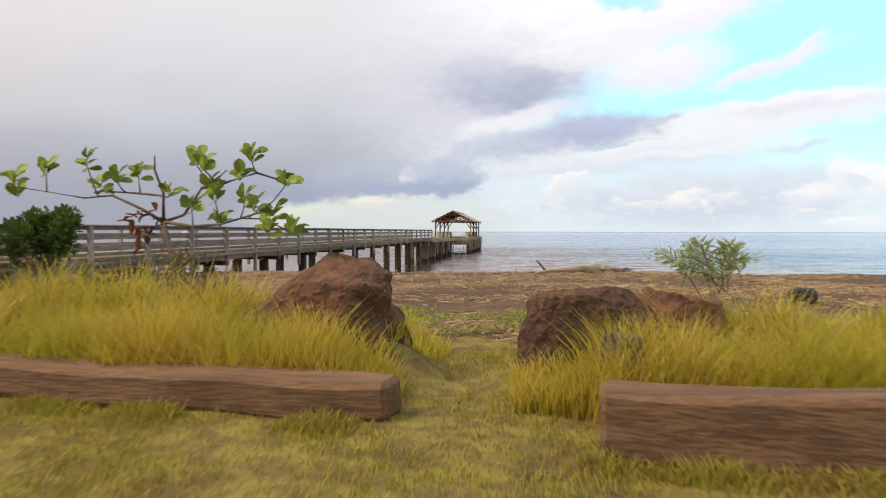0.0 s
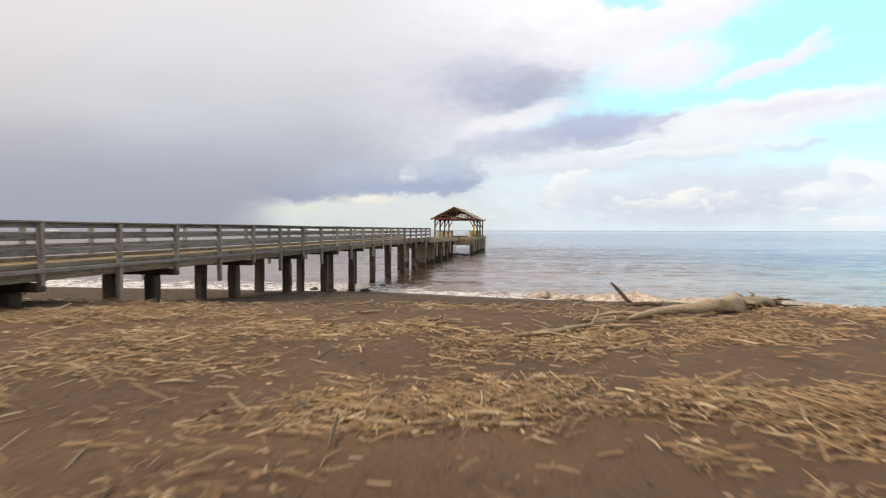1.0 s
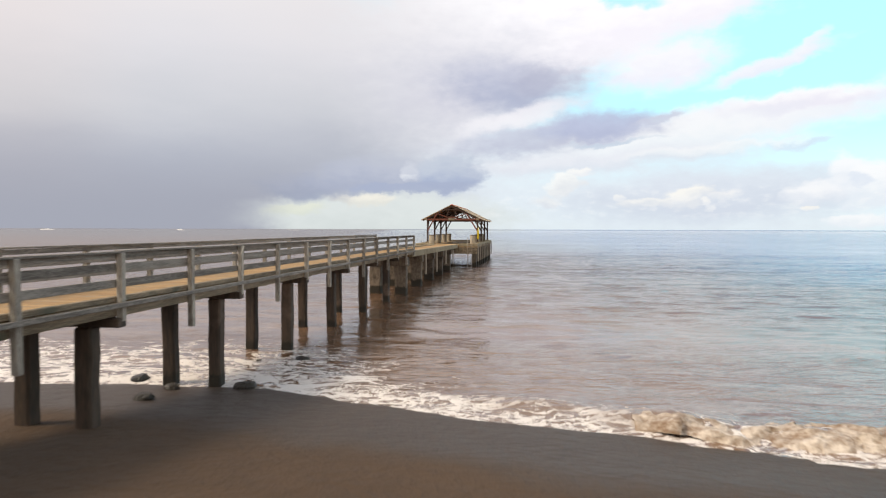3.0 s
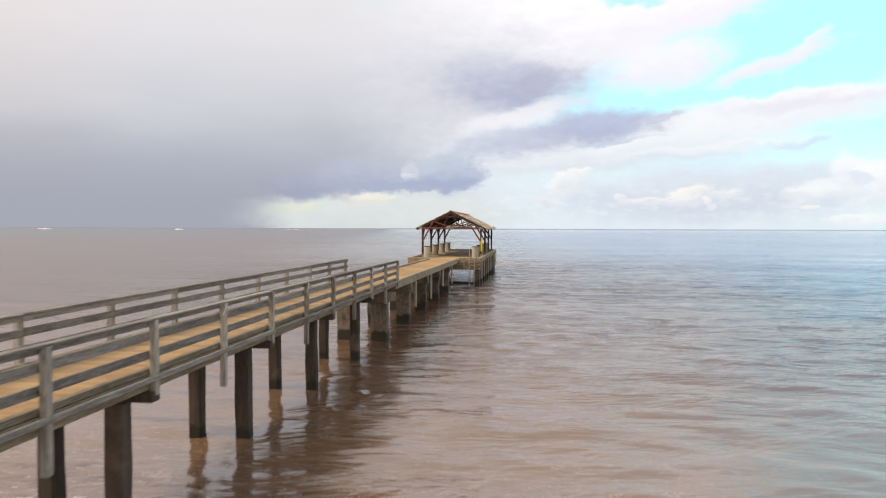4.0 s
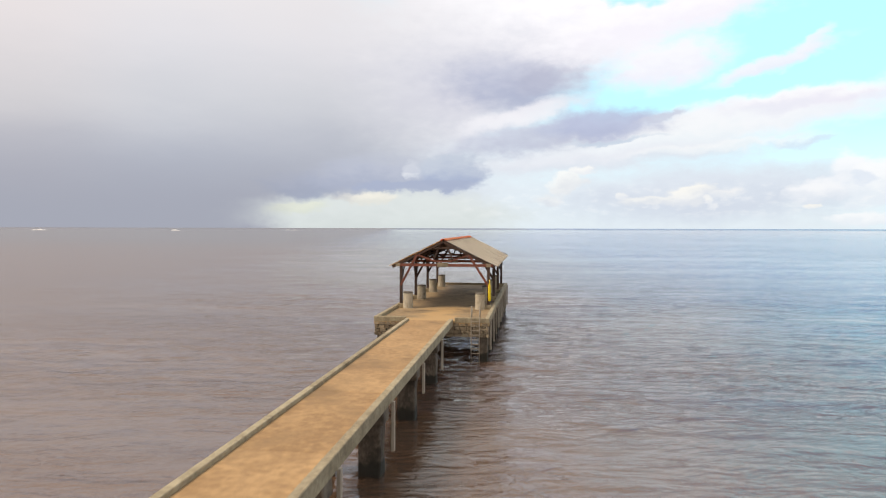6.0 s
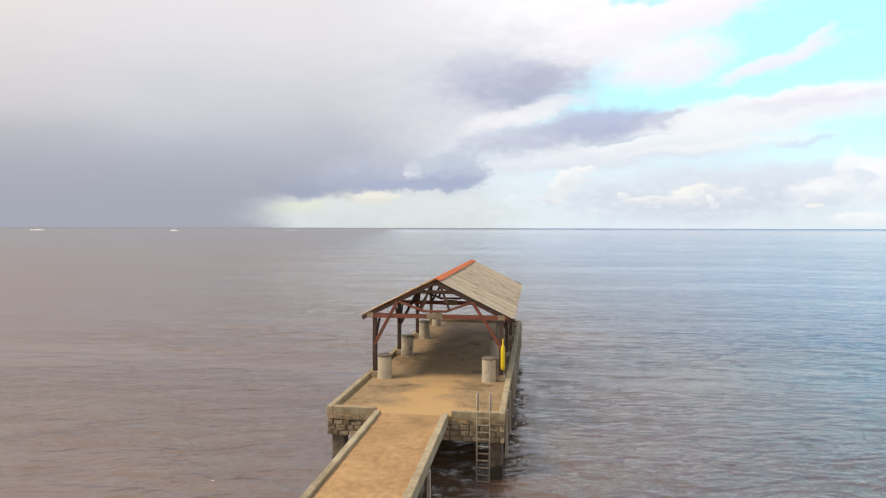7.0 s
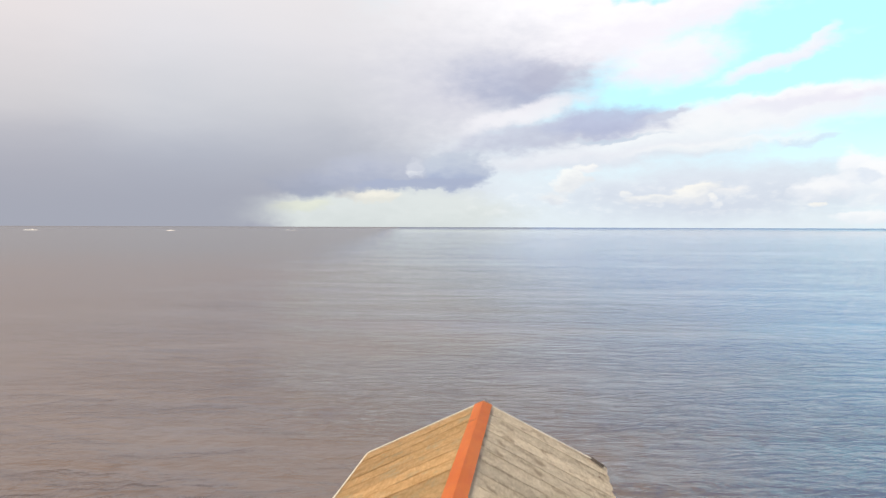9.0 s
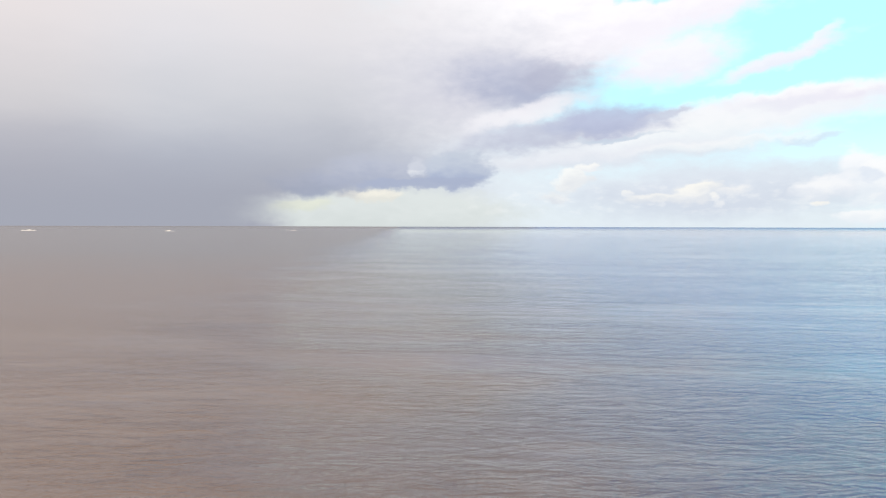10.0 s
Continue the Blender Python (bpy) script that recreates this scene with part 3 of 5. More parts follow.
    n.t.links.new(bsdf.outputs[0], n.t.nodes.new("ShaderNodeOutputMaterial").inputs[0])
    return m


SAND, SEA = sand_material(), sea_material()
SURF = material("silty_surf", (0.20, 0.118, 0.062), (0.72, 0.64, 0.56), 0.9, (1, 1, 1.5), 0.6, 0.8, 0.05, spread=0.0, world_space=True)
FOAM = material("white_foam", (0.6, 0.58, 0.56), (0.85, 0.84, 0.83), 1.0, rough=0.8, bump=0.5, depth=0.05)


# ---- mesh helpers ----
def mesh_of(name, bm, mat, smooth=False):
    me = bpy.data.meshes.new(name)
    bmesh.ops.recalc_face_normals(bm, faces=bm.faces)
    bm.to_mesh(me)
    bm.free()
    me.materials.append(mat)
    if smooth:
        me.polygons.foreach_set("use_smooth", [True] * len(me.polygons))
    return me


def part(name, bm, mat, parent, label="", smooth=False, m=None):
    ob = new(name, bm if isinstance(bm, bpy.types.Mesh) else mesh_of(name, bm, mat, smooth))
    ob.parent = parent
    if m is not None:
        ob.matrix_basis = m
    if label:
        tagged(ob, label)
    return ob


def thing(name, label, category, group="", kind="", at=(0, 0, 0)):
    ob = new(name)
    ob.empty_display_size = 0.2
    ob.location = at
    return tagged(ob, label, category, group, kind)


def raw(name, verts, faces, mat, smooth=False):
    me = bpy.data.meshes.new(name)
    me.from_pydata(verts, [], faces)
    me.materials.append(mat)
    if smooth:
        me.polygons.foreach_set("use_smooth", [True] * len(me.polygons))
    me.update()
    return me


def box(x0, x1, y0, y1, z0, z1, bevel=0.012, bm=None):
    """An upright block with softened edges."""
    bm = bm or bmesh.new()
    m = Matrix.Translation(((x0 + x1) / 2, (y0 + y1) / 2, (z0 + z1) / 2)) @ Matrix.Diagonal((x1 - x0, y1 - y0, z1 - z0, 1))
    vs = bmesh.ops.create_cube(bm, size=1, matrix=m)["verts"]
    if bevel:
        edges = list({e for v in vs for e in v.link_edges})
        bmesh.ops.bevel(bm, geom=edges, offset=bevel, segments=1, affect="EDGES")
    return bm


def beam(a, b, wide, deep, bevel=0.01, bm=None, ends=(0, 0), up=(0, 0, 1)):
    """A straight timber from a to b, wide across and deep up."""
    a, b = Vector(a), Vector(b)
    d = b - a
    y = d.normalized()
    x = y.cross(Vector(up))
    x = x.normalized() if x.length > 1e-4 else Vector((1, 0, 0))
    z = x.cross(y)
    m = Matrix((x, y, z)).transposed().to_4x4()
    m.translation = (a + b) / 2
    bm = bm or bmesh.new()
    vs = bmesh.ops.create_cube(bm, size=1, matrix=m @ Matrix.Diagonal((wide, d.length + sum(ends), deep, 1)))["verts"]
    if bevel:
        edges = list({e for v in vs for e in v.link_edges})
        bmesh.ops.bevel(bm, geom=edges, offset=bevel, segments=1, affect="EDGES")
    return bm


def rough_up(bm, amount, scale=1.0, seed=0.0):
    for v in bm.verts:
        v.co += noise.noise_vector(v.co * scale + Vector((seed, seed * 1.7, 0))) * amount
    return bm


def lathe(profile, sides=20, bm=None):
    """A turned form from (radius, height) pairs, closed at both ends."""
    bm = bm or bmesh.new()
    rings = []
    for r, z in profile:
        rings.append([bm.verts.new((r * math.cos(2 * math.pi * k / sides), r * math.sin(2 * math.pi * k / sides), z)) for k in range(sides)])
    for a, b in zip(rings, rings[1:]):
        for k in range(sides):
            bm.faces.new((a[k], a[(k + 1) % sides], b[(k + 1) % sides], b[k]))
    bm.faces.new(rings[0][::-1]), bm.faces.new(rings[-1])
    return bm


def tube(points, radii, sides=7, bm=None, wobble=0.0, seed=0.0):
    """A tapering limb through points."""
    bm = bm or bmesh.new()
    pts = [Vector(p) for p in points]
    rings = []
    for i, p in enumerate(pts):
        d = (pts[min(i + 1, len(pts) - 1)] - pts[max(i - 1, 0)]).normalized()
        x = d.orthogonal().normalized()
        y = d.cross(x)
        ring = []
        for k in range(sides):
            a = 2 * math.pi * k / sides
            q = p + (x * math.cos(a) + y * math.sin(a)) * radii[i]
            if wobble:
                q += noise.noise_vector(q * 6 + Vector((seed, 0, 0))) * wobble * radii[i]
            ring.append(bm.verts.new(q))
        rings.append(ring)
    for a, b in zip(rings, rings[1:]):
        # match the nearest start to avoid a twist
        s = min(range(sides), key=lambda j: (a[0].co - b[j].co).length)
        for k in range(sides):
            bm.faces.new((a[k], a[(k + 1) % sides], b[(k + 1 + s) % sides], b[(k + s) % sides]))
    bm.faces.new(rings[0][::-1]), bm.faces.new(rings[-1])
    return bm


# ---- ground and sea ----
PROFILE_Y = (-400, -90, -60, -52, -44, -39, -36.5, -34, -31.5, -28.5, -25, -20, -16, -13, -10.5, -8, -4, 6, 30)
PROFILE_Z = (3.4, 2.95, 2.72, 2.58, 2.48, 2.42, 2.36, 2.1, 1.80, 1.52, 1.31, 1.03, 0.66, 0.36, 0.14, -0.05, -0.4, -1.1, -2.5)


def plain_z(x, y):
    lean = 0.28 * min(max(x - 3.0, 0.0), 25.0) * float(np.interp(y, (-32, -19), (0, 1)))    # the shore runs obliquely
    z = float(np.interp(y + lean, PROFILE_Y, PROFILE_Z))
    land = float(np.interp(y, (-62, -52, -12, -2), (1, 1, 0.3, 0)))
    z += land * (0.10 * noise.noise(Vector((x * 0.35, y * 0.35, 0))) + 0.03 * noise.noise(Vector((x * 1.7, y * 1.7, 5))))
    return z + 0.010 * min(max(x - 8.0, -8.0), 10.0) * float(np.interp(y, (-50, -40, -24, -14), (0, 1, 1, 0)))


def ground_z(x, y):
    """The ground, with the low bank that the boulders sit in behind the timbers."""
    bank_ = 0.40 * math.exp(-((y + 57.55) / 0.60) ** 2) * min(1.0, max(0.0, abs(x - 14.25) - 0.15) / 0.5)
    return plain_z(x, y) + (bank_ if -5 < x < 40 else 0.0)


def graded(lo, hi, fine, out_lo, out_hi, grow=1.18):
    """Even steps from lo to hi, widening steps beyond."""
    a = list(np.arange(lo, hi, fine))
    step, p = fine, lo
    left = []
    while p > out_lo:
        step *= grow
        p -= step
        left.append(max(p, out_lo))
    step, p, right = fine, a[-1], []
    while p < out_hi:
        step *= grow
        p += step
        right.append(min(p, out_hi))
    return left[::-1] + a + right


def sheet(name, xs, ys, height, mat):
    nx, ny = len(xs), len(ys)
    verts = [(x, y, height(x, y)) for y in ys for x in xs]
    faces = [(j * nx + i, j * nx + i + 1, (j + 1) * nx + i + 1, (j + 1) * nx + i) for j in range(ny - 1) for i in range(nx - 1)]
    return new(name, raw(name, verts, faces, mat, True))


ground = sheet("ground", graded(-6, 28, 0.3, -1500, 1500), graded(-66, -4, 0.3, -1500, 25), ground_z, SAND)
tagged(ground, "brown sand beach rising to dry matted grass", "beach", kind="structure")


def sea_z(x, y):
    fade = 1.0 / (1.0 + max(0, abs(x - 5) - 40) * 0.05 + max(0, y - 100) * 0.03)
    p = Vector((x * 0.16, y * 0.42, 0.0))
    z = 0.10 * noise.noise(p) + 0.07 * noise.noise(Vector((x * 0.5 + 9, y * 1.15, 3))) + 0.03 * noise.noise(Vector((x * 1.3, y * 2.6, 7)))
    edge = y + 0.28 * min(max(x - 3.0, 0.0), 25.0)
    crest = 0.07 + 0.26 * min(max((x - 6.0) / 8.0, 0.0), 1.0)
    shore = math.exp(-((edge + 7.6 + 1.2 * noise.noise(Vector((x * 0.12, 0, 2)))) / 0.75) ** 2) * crest * (0.75 + 0.5 * noise.noise(Vector((x * 0.6, y * 0.6, 8))))
    return z * fade * min(1, max(0.2, (edge + 14) / 10)) + (shore if abs(x) < 150 else 0) + 0.03


sea = sheet("water", graded(-26, 30, 0.34, -4700, 4700, 1.12), graded(-20, 92, 0.34, -34, 4800, 1.12), sea_z, SEA)
tagged(sea, "silty brown sea paling to grey and blue", "sea", kind="structure")

# a small breaker tumbling on the beach, to starboard of the pier
surf = bmesh.new()
rows = []
for i in range(131):
    u = i / 130
    x = 13.2 + 20.0 * u
    y = -7.5 - 0.28 * min(x - 3.0, 25.0) + 0.5 * noise.noise(Vector((x * 0.3, 4, 0)))
    grow = math.sin(math.pi * min(1.0, 0.04 + u * 0.96)) ** 0.6
    ring = []
    for k in range(13):
        a = k / 12
        h = (0.40 * math.sin(math.pi * a ** 0.75)) * grow * (0.8 + 0.5 * noise.noise(Vector((x * 0.5, 0, 7))))
        p = Vector((x, y - 1.15 + 1.9 * a, h + sea_z(x, y) - 0.17))
        lump = 0.16 * noise.noise(p * 2.2) + 0.10 * noise.noise(p * 5.1) + 0.06 * noise.noise(p * 11.0)
        ring.append(surf.verts.new(p + Vector((0.5 * lump, -lump, lump if 0 < k < 12 else -0.1))))
    rows.append(ring)
for a, b in zip(rows, rows[1:]):
    for k in range(12):
        surf.faces.new((a[k], b[k], b[k + 1], a[k + 1]))
tagged(new("shore_breaker", mesh_of("shore_breaker", surf, SURF, True)), "low tumbling wave of sandy brown and white foam", "wave")

# far white breakers on the reef
for k, (bx, by, wide) in enumerate([(-1140, 1400, 34), (-800, 1400, 20), (-640, 1700, 40)]):
    bm = bmesh.new()
    rows = []
    for i in range(25):
        u = i / 24
        h = (0.35 if k == 2 else 1.0) * (0.5 + 3.6 * max(0, noise.noise(Vector((u * 6 + k * 9, k, 0))) + 0.35)) * math.sin(math.pi * u) ** 0.5
        p = bx + (u - 0.5) * wide
        rows.append([bm.verts.new((p, by - 6, -0.1)), bm.verts.new((p, by - 1, h)), bm.verts.new((p, by + 8.0, -0.1))])
    for a, b in zip(rows, rows[1:]):
        for j in range(2):
            bm.faces.new((a[j], b[j], b[j + 1], a[j + 1]))
    tagged(new("breaking_wave", mesh_of("breaking_wave", bm, FOAM, True)), "low white breaking wave far out on grey sea", "wave", "breakers on the reef")

# ---- timber pier ----
XR, XL = 2.11, -0.82            # posts' faces
Y_END, BAY, DECK = 20.39, 2.892, 3.208
BAYS = 26
Y_START = Y_END - BAY * BAYS
pier = thing("pier", "long weathered grey timber pier on dark piles with plank deck", "pier")
for side, x, inward in ((0, XR, -1), (1, XL, 1)):
    post_mesh = [mesh_of("post", box(-0.07, 0.07, -0.07, 0.07, low, 1.04, 0.012), POST) for low in (-0.95, -0.42)]
    for k in range(BAYS + 1):
        y = Y_END - k * BAY
        part("post", post_mesh[(k + 1) % 2], None, pier, m=pose(x, y, DECK, random.uniform(-0.6, 0.6), random.uniform(-0.6, 0.6), random.uniform(-3, 3)))
    for k in range(0, BAYS, 2):
        y1, y0 = Y_END - k * BAY + (0.09 if k == 0 else -0.006), Y_END - min(k + 2, BAYS) * BAY + 0.006
        j = lambda: random.uniform(-0.012, 0.012)
        top = DECK + (1.065 if side == 0 else 1.10)
        part("handrail", beam((x + inward * 0.05, y0, top + j()), (x + inward * 0.05, y1, top + j()), 0.19, 0.045, 0.008), RAIL, pier)
        for h, deep in ((top - DECK - 0.08, 0.115), (0.73, 0.17), (0.38, 0.17)):
            xx = x + inward * 0.095
            part("rail", beam((xx, y0, DECK + h + j()), (xx, y1, DECK + h + j()), 0.045, deep, 0.006), RAIL, pier)
        part("kerb_timber", beam((x + inward * 0.15, y0, DECK + 0.05), (x + inward * 0.15, y1, DECK + 0.05), 0.14, 0.12, 0.012), STRINGER, pier)
        part("edge_board", beam((x + inward * 0.10, y0, DECK - 0.17 + j()), (x + inward * 0.10, y1, DECK - 0.17 + j()), 0.06, 0.29, 0.008), STRINGER, pier)
        part("stringer", beam((x + inward * 0.55, y0, DECK - 0.20), (x + inward * 0.55, y1, DECK - 0.20), 0.15, 0.30, 0.012), STRINGER, pier)
    # a paler ledge that runs along under the deck's edge
    for k in range(0, BAYS, 3):
        y1, y0 = Y_END - k * BAY - 0.005, Y_END - min(k + 3, BAYS) * BAY + 0.005
        part("ledge", beam((x - inward * 0.10, y0, DECK - 0.06), (x - inward * 0.10, y1, DECK - 0.06), 0.08, 0.10, 0.01), RAIL, pier)
# pale metal straps over some of the posts' heads
strap_mesh = mesh_of("strap", beam((0.075, -0.16, -0.26), (0.075, 0.05, -0.02), 0.012, 0.055, 0.003), PALE)
for k in (2, 5, 7, 10):
    part("strap", strap_mesh, None, pier, "bent pale metal strap", m=pose(XR, Y_END - k * BAY, DECK + 1.05))
# bents: two dark piles under a cap
for k in range(2, BAYS + 1, 2):
    y = Y_END - k * BAY - 0.06
    part("pile_cap", rough_up(beam((XL - 0.05, y, DECK - 0.44), (XR + 0.06, y, DECK - 0.44), 0.30, 0.20, 0.02), 0.01, 2, k), PILE, pier)
    for x in (1.33, -0.11):
        base = min(ground_z(x, y), 0) - 0.9 if y > -20 else ground_z(x, y) - 0.5
        bm = box(-0.195, 0.195, -0.195, 0.195, 0, DECK - 0.535 - base, 0.05)
        bmesh.ops.subdivide_edges(bm, edges=[e for e in bm.edges if abs(e.verts[0].co.z - e.verts[1].co.z) > 1], cuts=5)
        part("support_column", rough_up(bm, 0.035, 1.7, k * 3 + x), PILE, pier, m=pose(x, y, base, random.uniform(-0.7, 0.7), random.uniform(-0.7, 0.7), random.uniform(-4, 4)))
# ---- concrete walkway from the timber pier to the platform ----
walkway = thing("concrete_walkway", "stained tan concrete walkway with raised kerbs on piers", "walkway")
W0, W1 = Y_END + 0.12, 53.40
skew = lambda y: -0.0115 * (y - 21.2)
fall = lambda y: 3.02 - 0.0085 * (y - 21.2)


def strip(xa, xb, za, zb, name, mat, y0=W0, y1=W1, pieces=1, gap=0.0, seed=0.0, bevel=0.02):
    for i in range(pieces):
        a, b = y0 + (y1 - y0) * i / pieces + gap, y0 + (y1 - y0) * (i + 1) / pieces - gap
        bm = box(0, 1, 0, 1, 0, 1, 0)
        bmesh.ops.subdivide_edges(bm, edges=[e for e in bm.edges if abs(e.verts[0].co.y - e.verts[1].co.y) > 0.5], cuts=6)
        for v in bm.verts:
            y = a + (b - a) * v.co.y
            jig = 0.015 * noise.noise(Vector((y * 0.7, seed, v.co.z)))
            v.co = Vector((xa + (xb - xa) * v.co.x + skew(y) + jig, y, fall(y) + za + (zb - za) * v.co.z + jig * 0.6))
        if bevel:
            bmesh.ops.bevel(bm, geom=[e for e in bm.edges if e.calc_face_angle(0) > 1], offset=bevel, segments=1, affect="EDGES")
        part(name, bm, mat, walkway)


strip(-0.95, 1.72, -0.30, 0.0, "slab", SLAB, pieces=5, gap=0.004, bevel=0.01)
strip(-1.20, -0.952, -0.34, 0.13, "kerb", KERB, y0=W0 + 0.8, pieces=5, gap=0.004, seed=3)
strip(1.722, 1.99, -0.34, 0.13, "kerb", KERB, pieces=5, gap=0.004, seed=7)
for i, y in enumerate((19.6, 26.4, 33.3, 40.4, 47.3)):
    sx = skew(y) if y > 21 else 0.0
    top = fall(y) - 0.345
    cap = rough_up(box(-1.1 + sx, 1.86 + sx, y - 0.42, y + 0.42, top - 0.62, top, 0.04), 0.02, 1.3, i)
    cap = part("bent_cap", cap, BENT, walkway)
    for x in (-0.55, 1.32):
        bm = box(x - 0.42 + sx, x + 0.42 + sx, y - 0.36, y + 0.36, -1.6, top - 0.622, 0.05)
        bmesh.ops.subdivide_edges(bm, edges=[e for e in bm.edges if abs(e.verts[0].co.z - e.verts[1].co.z) > 1], cuts=5)
        part("column", rough_up(bm, 0.05, 1.4, i * 5 + x), BENT, walkway)
    if i:
        part("fender", rough_up(box(1.93 + sx, 2.05 + sx, y + 0.46, y + 0.64, 0.9 + 0.2 * math.sin(i * 9), top + 0.02, 0.015), 0.02, 2, i), PIPE, walkway, "pale split fender timber")

# ---- platform under the pavilion ----
PX0, PX1, PY0, PY1, PZ = -3.74, 4.0, 53.42, 81.0, 2.74
platform = thing("pier_platform", "stained concrete platform with kerbs and stone-block facing on piles", "platform")
part("slab", box(PX0 + 0.02, PX1 - 0.02, PY0 + 0.02, PY1 - 0.02, PZ - 0.32, PZ, 0.01), FLOOR, platform)
KZ = PZ + 0.22
for name, b in (("kerb", (PX0, PX0 + 0.28, PY0, PY1)), ("kerb", (PX1 - 0.28, PX1, PY0, PY1)), ("kerb", (PX0 + 0.282, PX1 - 0.282, PY1 - 0.28, PY1)),
                ("kerb", (PX0 + 0.282, -1.56, PY0, PY0 + 0.24)), ("kerb", (1.72, PX1 - 0.282, PY0, PY0 + 0.24))):
    bm = box(b[0], b[1], b[2], b[3], PZ - 0.12, KZ, 0.025)
    part(name, rough_up(bm, 0.012, 1.2, b[0]), KERB, platform)
# facing of rough blocks on the shoreward end
part("facing_core", box(PX0 + 0.06, PX1 - 0.06, PY0 + 0.12, PY0 + 0.7, 1.75, PZ - 0.325, 0.02), MORTAR, platform)
block_meshes = []
for i in range(6):
    bm = rough_up(box(-0.5, 0.5, -0.1, 0.1, -0.5, 0.5, 0.07), 0.09, 1.4, i * 3.3)
    block_meshes.append(mesh_of("facing_block", bm, STONE))
for row in range(4):
    x = PX0 + 0.02 - (0.2 if row % 2 else 0)
    z = 2.50 - row * 0.235
    while x < PX1 - 0.1:
        wide = random.uniform(0.30, 0.55)
        xa, xb = max(x, PX0 + 0.02), min(x + wide, PX1 - 0.02)
        if xb - xa > 0.08:
            part("facing_block", random.choice(block_meshes), None, platform, m=Matrix.Translation(((xa + xb) / 2, PY0 + 0.10 + random.uniform(-0.02, 0.02), z)) @ Matrix.Diagonal((xb - xa - 0.025, 1, 0.21, 1)))
        x += wide
for y0 in (PY0 + 0.5,):
    for row in range(4):
        y, z = PY0 + 0.2, 2.50 - row * 0.235
        while y < PY0 + 1.5:
            wide = random.uniform(0.3, 0.5)
            part("facing_block", random.choice(block_meshes), None, platform, m=Matrix.Translation((PX0 + 0.09, y + wide / 2, z)) @ Matrix.Rotation(math.pi / 2, 4, "Z") @ Matrix.Diagonal((wide - 0.02, 1, 0.21, 1)))
            y += wide
for side, x in ((0, PX1 - 0.40), (1, PX0 + 0.45)):
    for i in range(9):
        y = PY0 + 0.55 + i * 3.28
        bm = box(-0.3, 0.3, -0.32, 0.32, -1.6, PZ - 0.33, 0.05)
        bmesh.ops.subdivide_edges(bm, edges=[e for e in bm.edges if abs(e.verts[0].co.z - e.verts[1].co.z) > 1], cuts=4)
        part("column", rough_up(bm, 0.05, 1.4, i + 20 * side), BENT, platform, m=pose(x, y, 0))
        if side == 0:
            part("fender", rough_up(box(PX1 - 0.03, PX1 + 0.09, y + 0.5, y + 0.68, 0.7, PZ + 0.05, 0.015), 0.02, 2, i), PIPE, platform, "pale split fender timber")
for i in range(9):
    y = PY0 + 0.55 + i * 3.28
    part("cross_beam", box(PX0 + 0.16, PX1 - 0.12, y - 0.2, y + 0.2, PZ - 0.75, PZ - 0.322, 0.03), BENT, platform)

# ladder on the shoreward face
ladder = thing("ladder", "rusty pale steel ladder hooked over the platform's edge", "ladder")
LX, LY = 3.10, PY0 - 0.14
for x in (LX - 0.27, LX + 0.27):
    part("stile", tube([(x, LY, -0.2), (x, LY, 2.0), (x, LY, 3.55), (x, LY + 0.12, 3.72), (x, LY + 0.45, 3.72), (x, LY + 0.62, 3.55), (x, LY + 0.62, 2.75)], [0.03] * 7, 8), STEEL, ladder, smooth=True)
rung = mesh_of("rung", tube([(-0.27, 0, 0), (0.27, 0, 0)], [0.022] * 2, 8), STEEL)
for i in range(10):
    part("rung", rung, None, ladder, m=pose(LX, LY, 0.05 + i * 0.3))

# ---- bollards and pavilion ----
POSTS_Y = (60.1, 66.4, 72.7, 79.0)
first = None
for x in (-2.68, 2.86):
    for i, y in enumerate((59.95, 66.1, 72.4, 78.3)):
        m = pose(x, y, PZ, 0, 0, 40 * i)
        if first:
            copy_thing(first, m)
            continue
        first = thing("bollard", "thick round weathered grey concrete bollard on the platform", "bollard", "bollards on the platform")
        part("shaft", lathe([(0.40, 0), (0.385, 0.02), (0.37, 0.5), (0.365, 1.1), (0.345, 1.14)], 24), BOLLARD, first, smooth=False)
        part("cap", lathe([(0.36, 1.142), (0.38, 1.16), (0.375, 1.22), (0.33, 1.25)], 24), DARKTOP, first, "dark stained rough concrete top")
        first.matrix_basis = m

pavilion = thing("pavilion", "open timber pavilion with braced posts under a corrugated gable roof", "pavilion")
RX, Y_F, Y_B, Z_RIDGE, Z_EAVE = 4.05, 60.0, 80.1, 7.98, 5.98
HX = {-1: 3.24, 1: 3.48}        # the posts' distance from the middle, either side
Z_TIE = 6.03
base_mesh = mesh_of("post_base", rough_up(box(-0.22, 0.22, -0.22, 0.22, 0, 0.32, 0.03), 0.015, 3), KERB)
post_mesh = mesh_of("post", box(-0.11, 0.11, -0.11, 0.11, 0.32, Z_TIE - PZ - 0.10, 0.015), FRAME)
slope = (Z_RIDGE - Z_EAVE) / RX
under = lambda x: Z_RIDGE - slope * abs(x) - 0.16      # the rafters' middle line
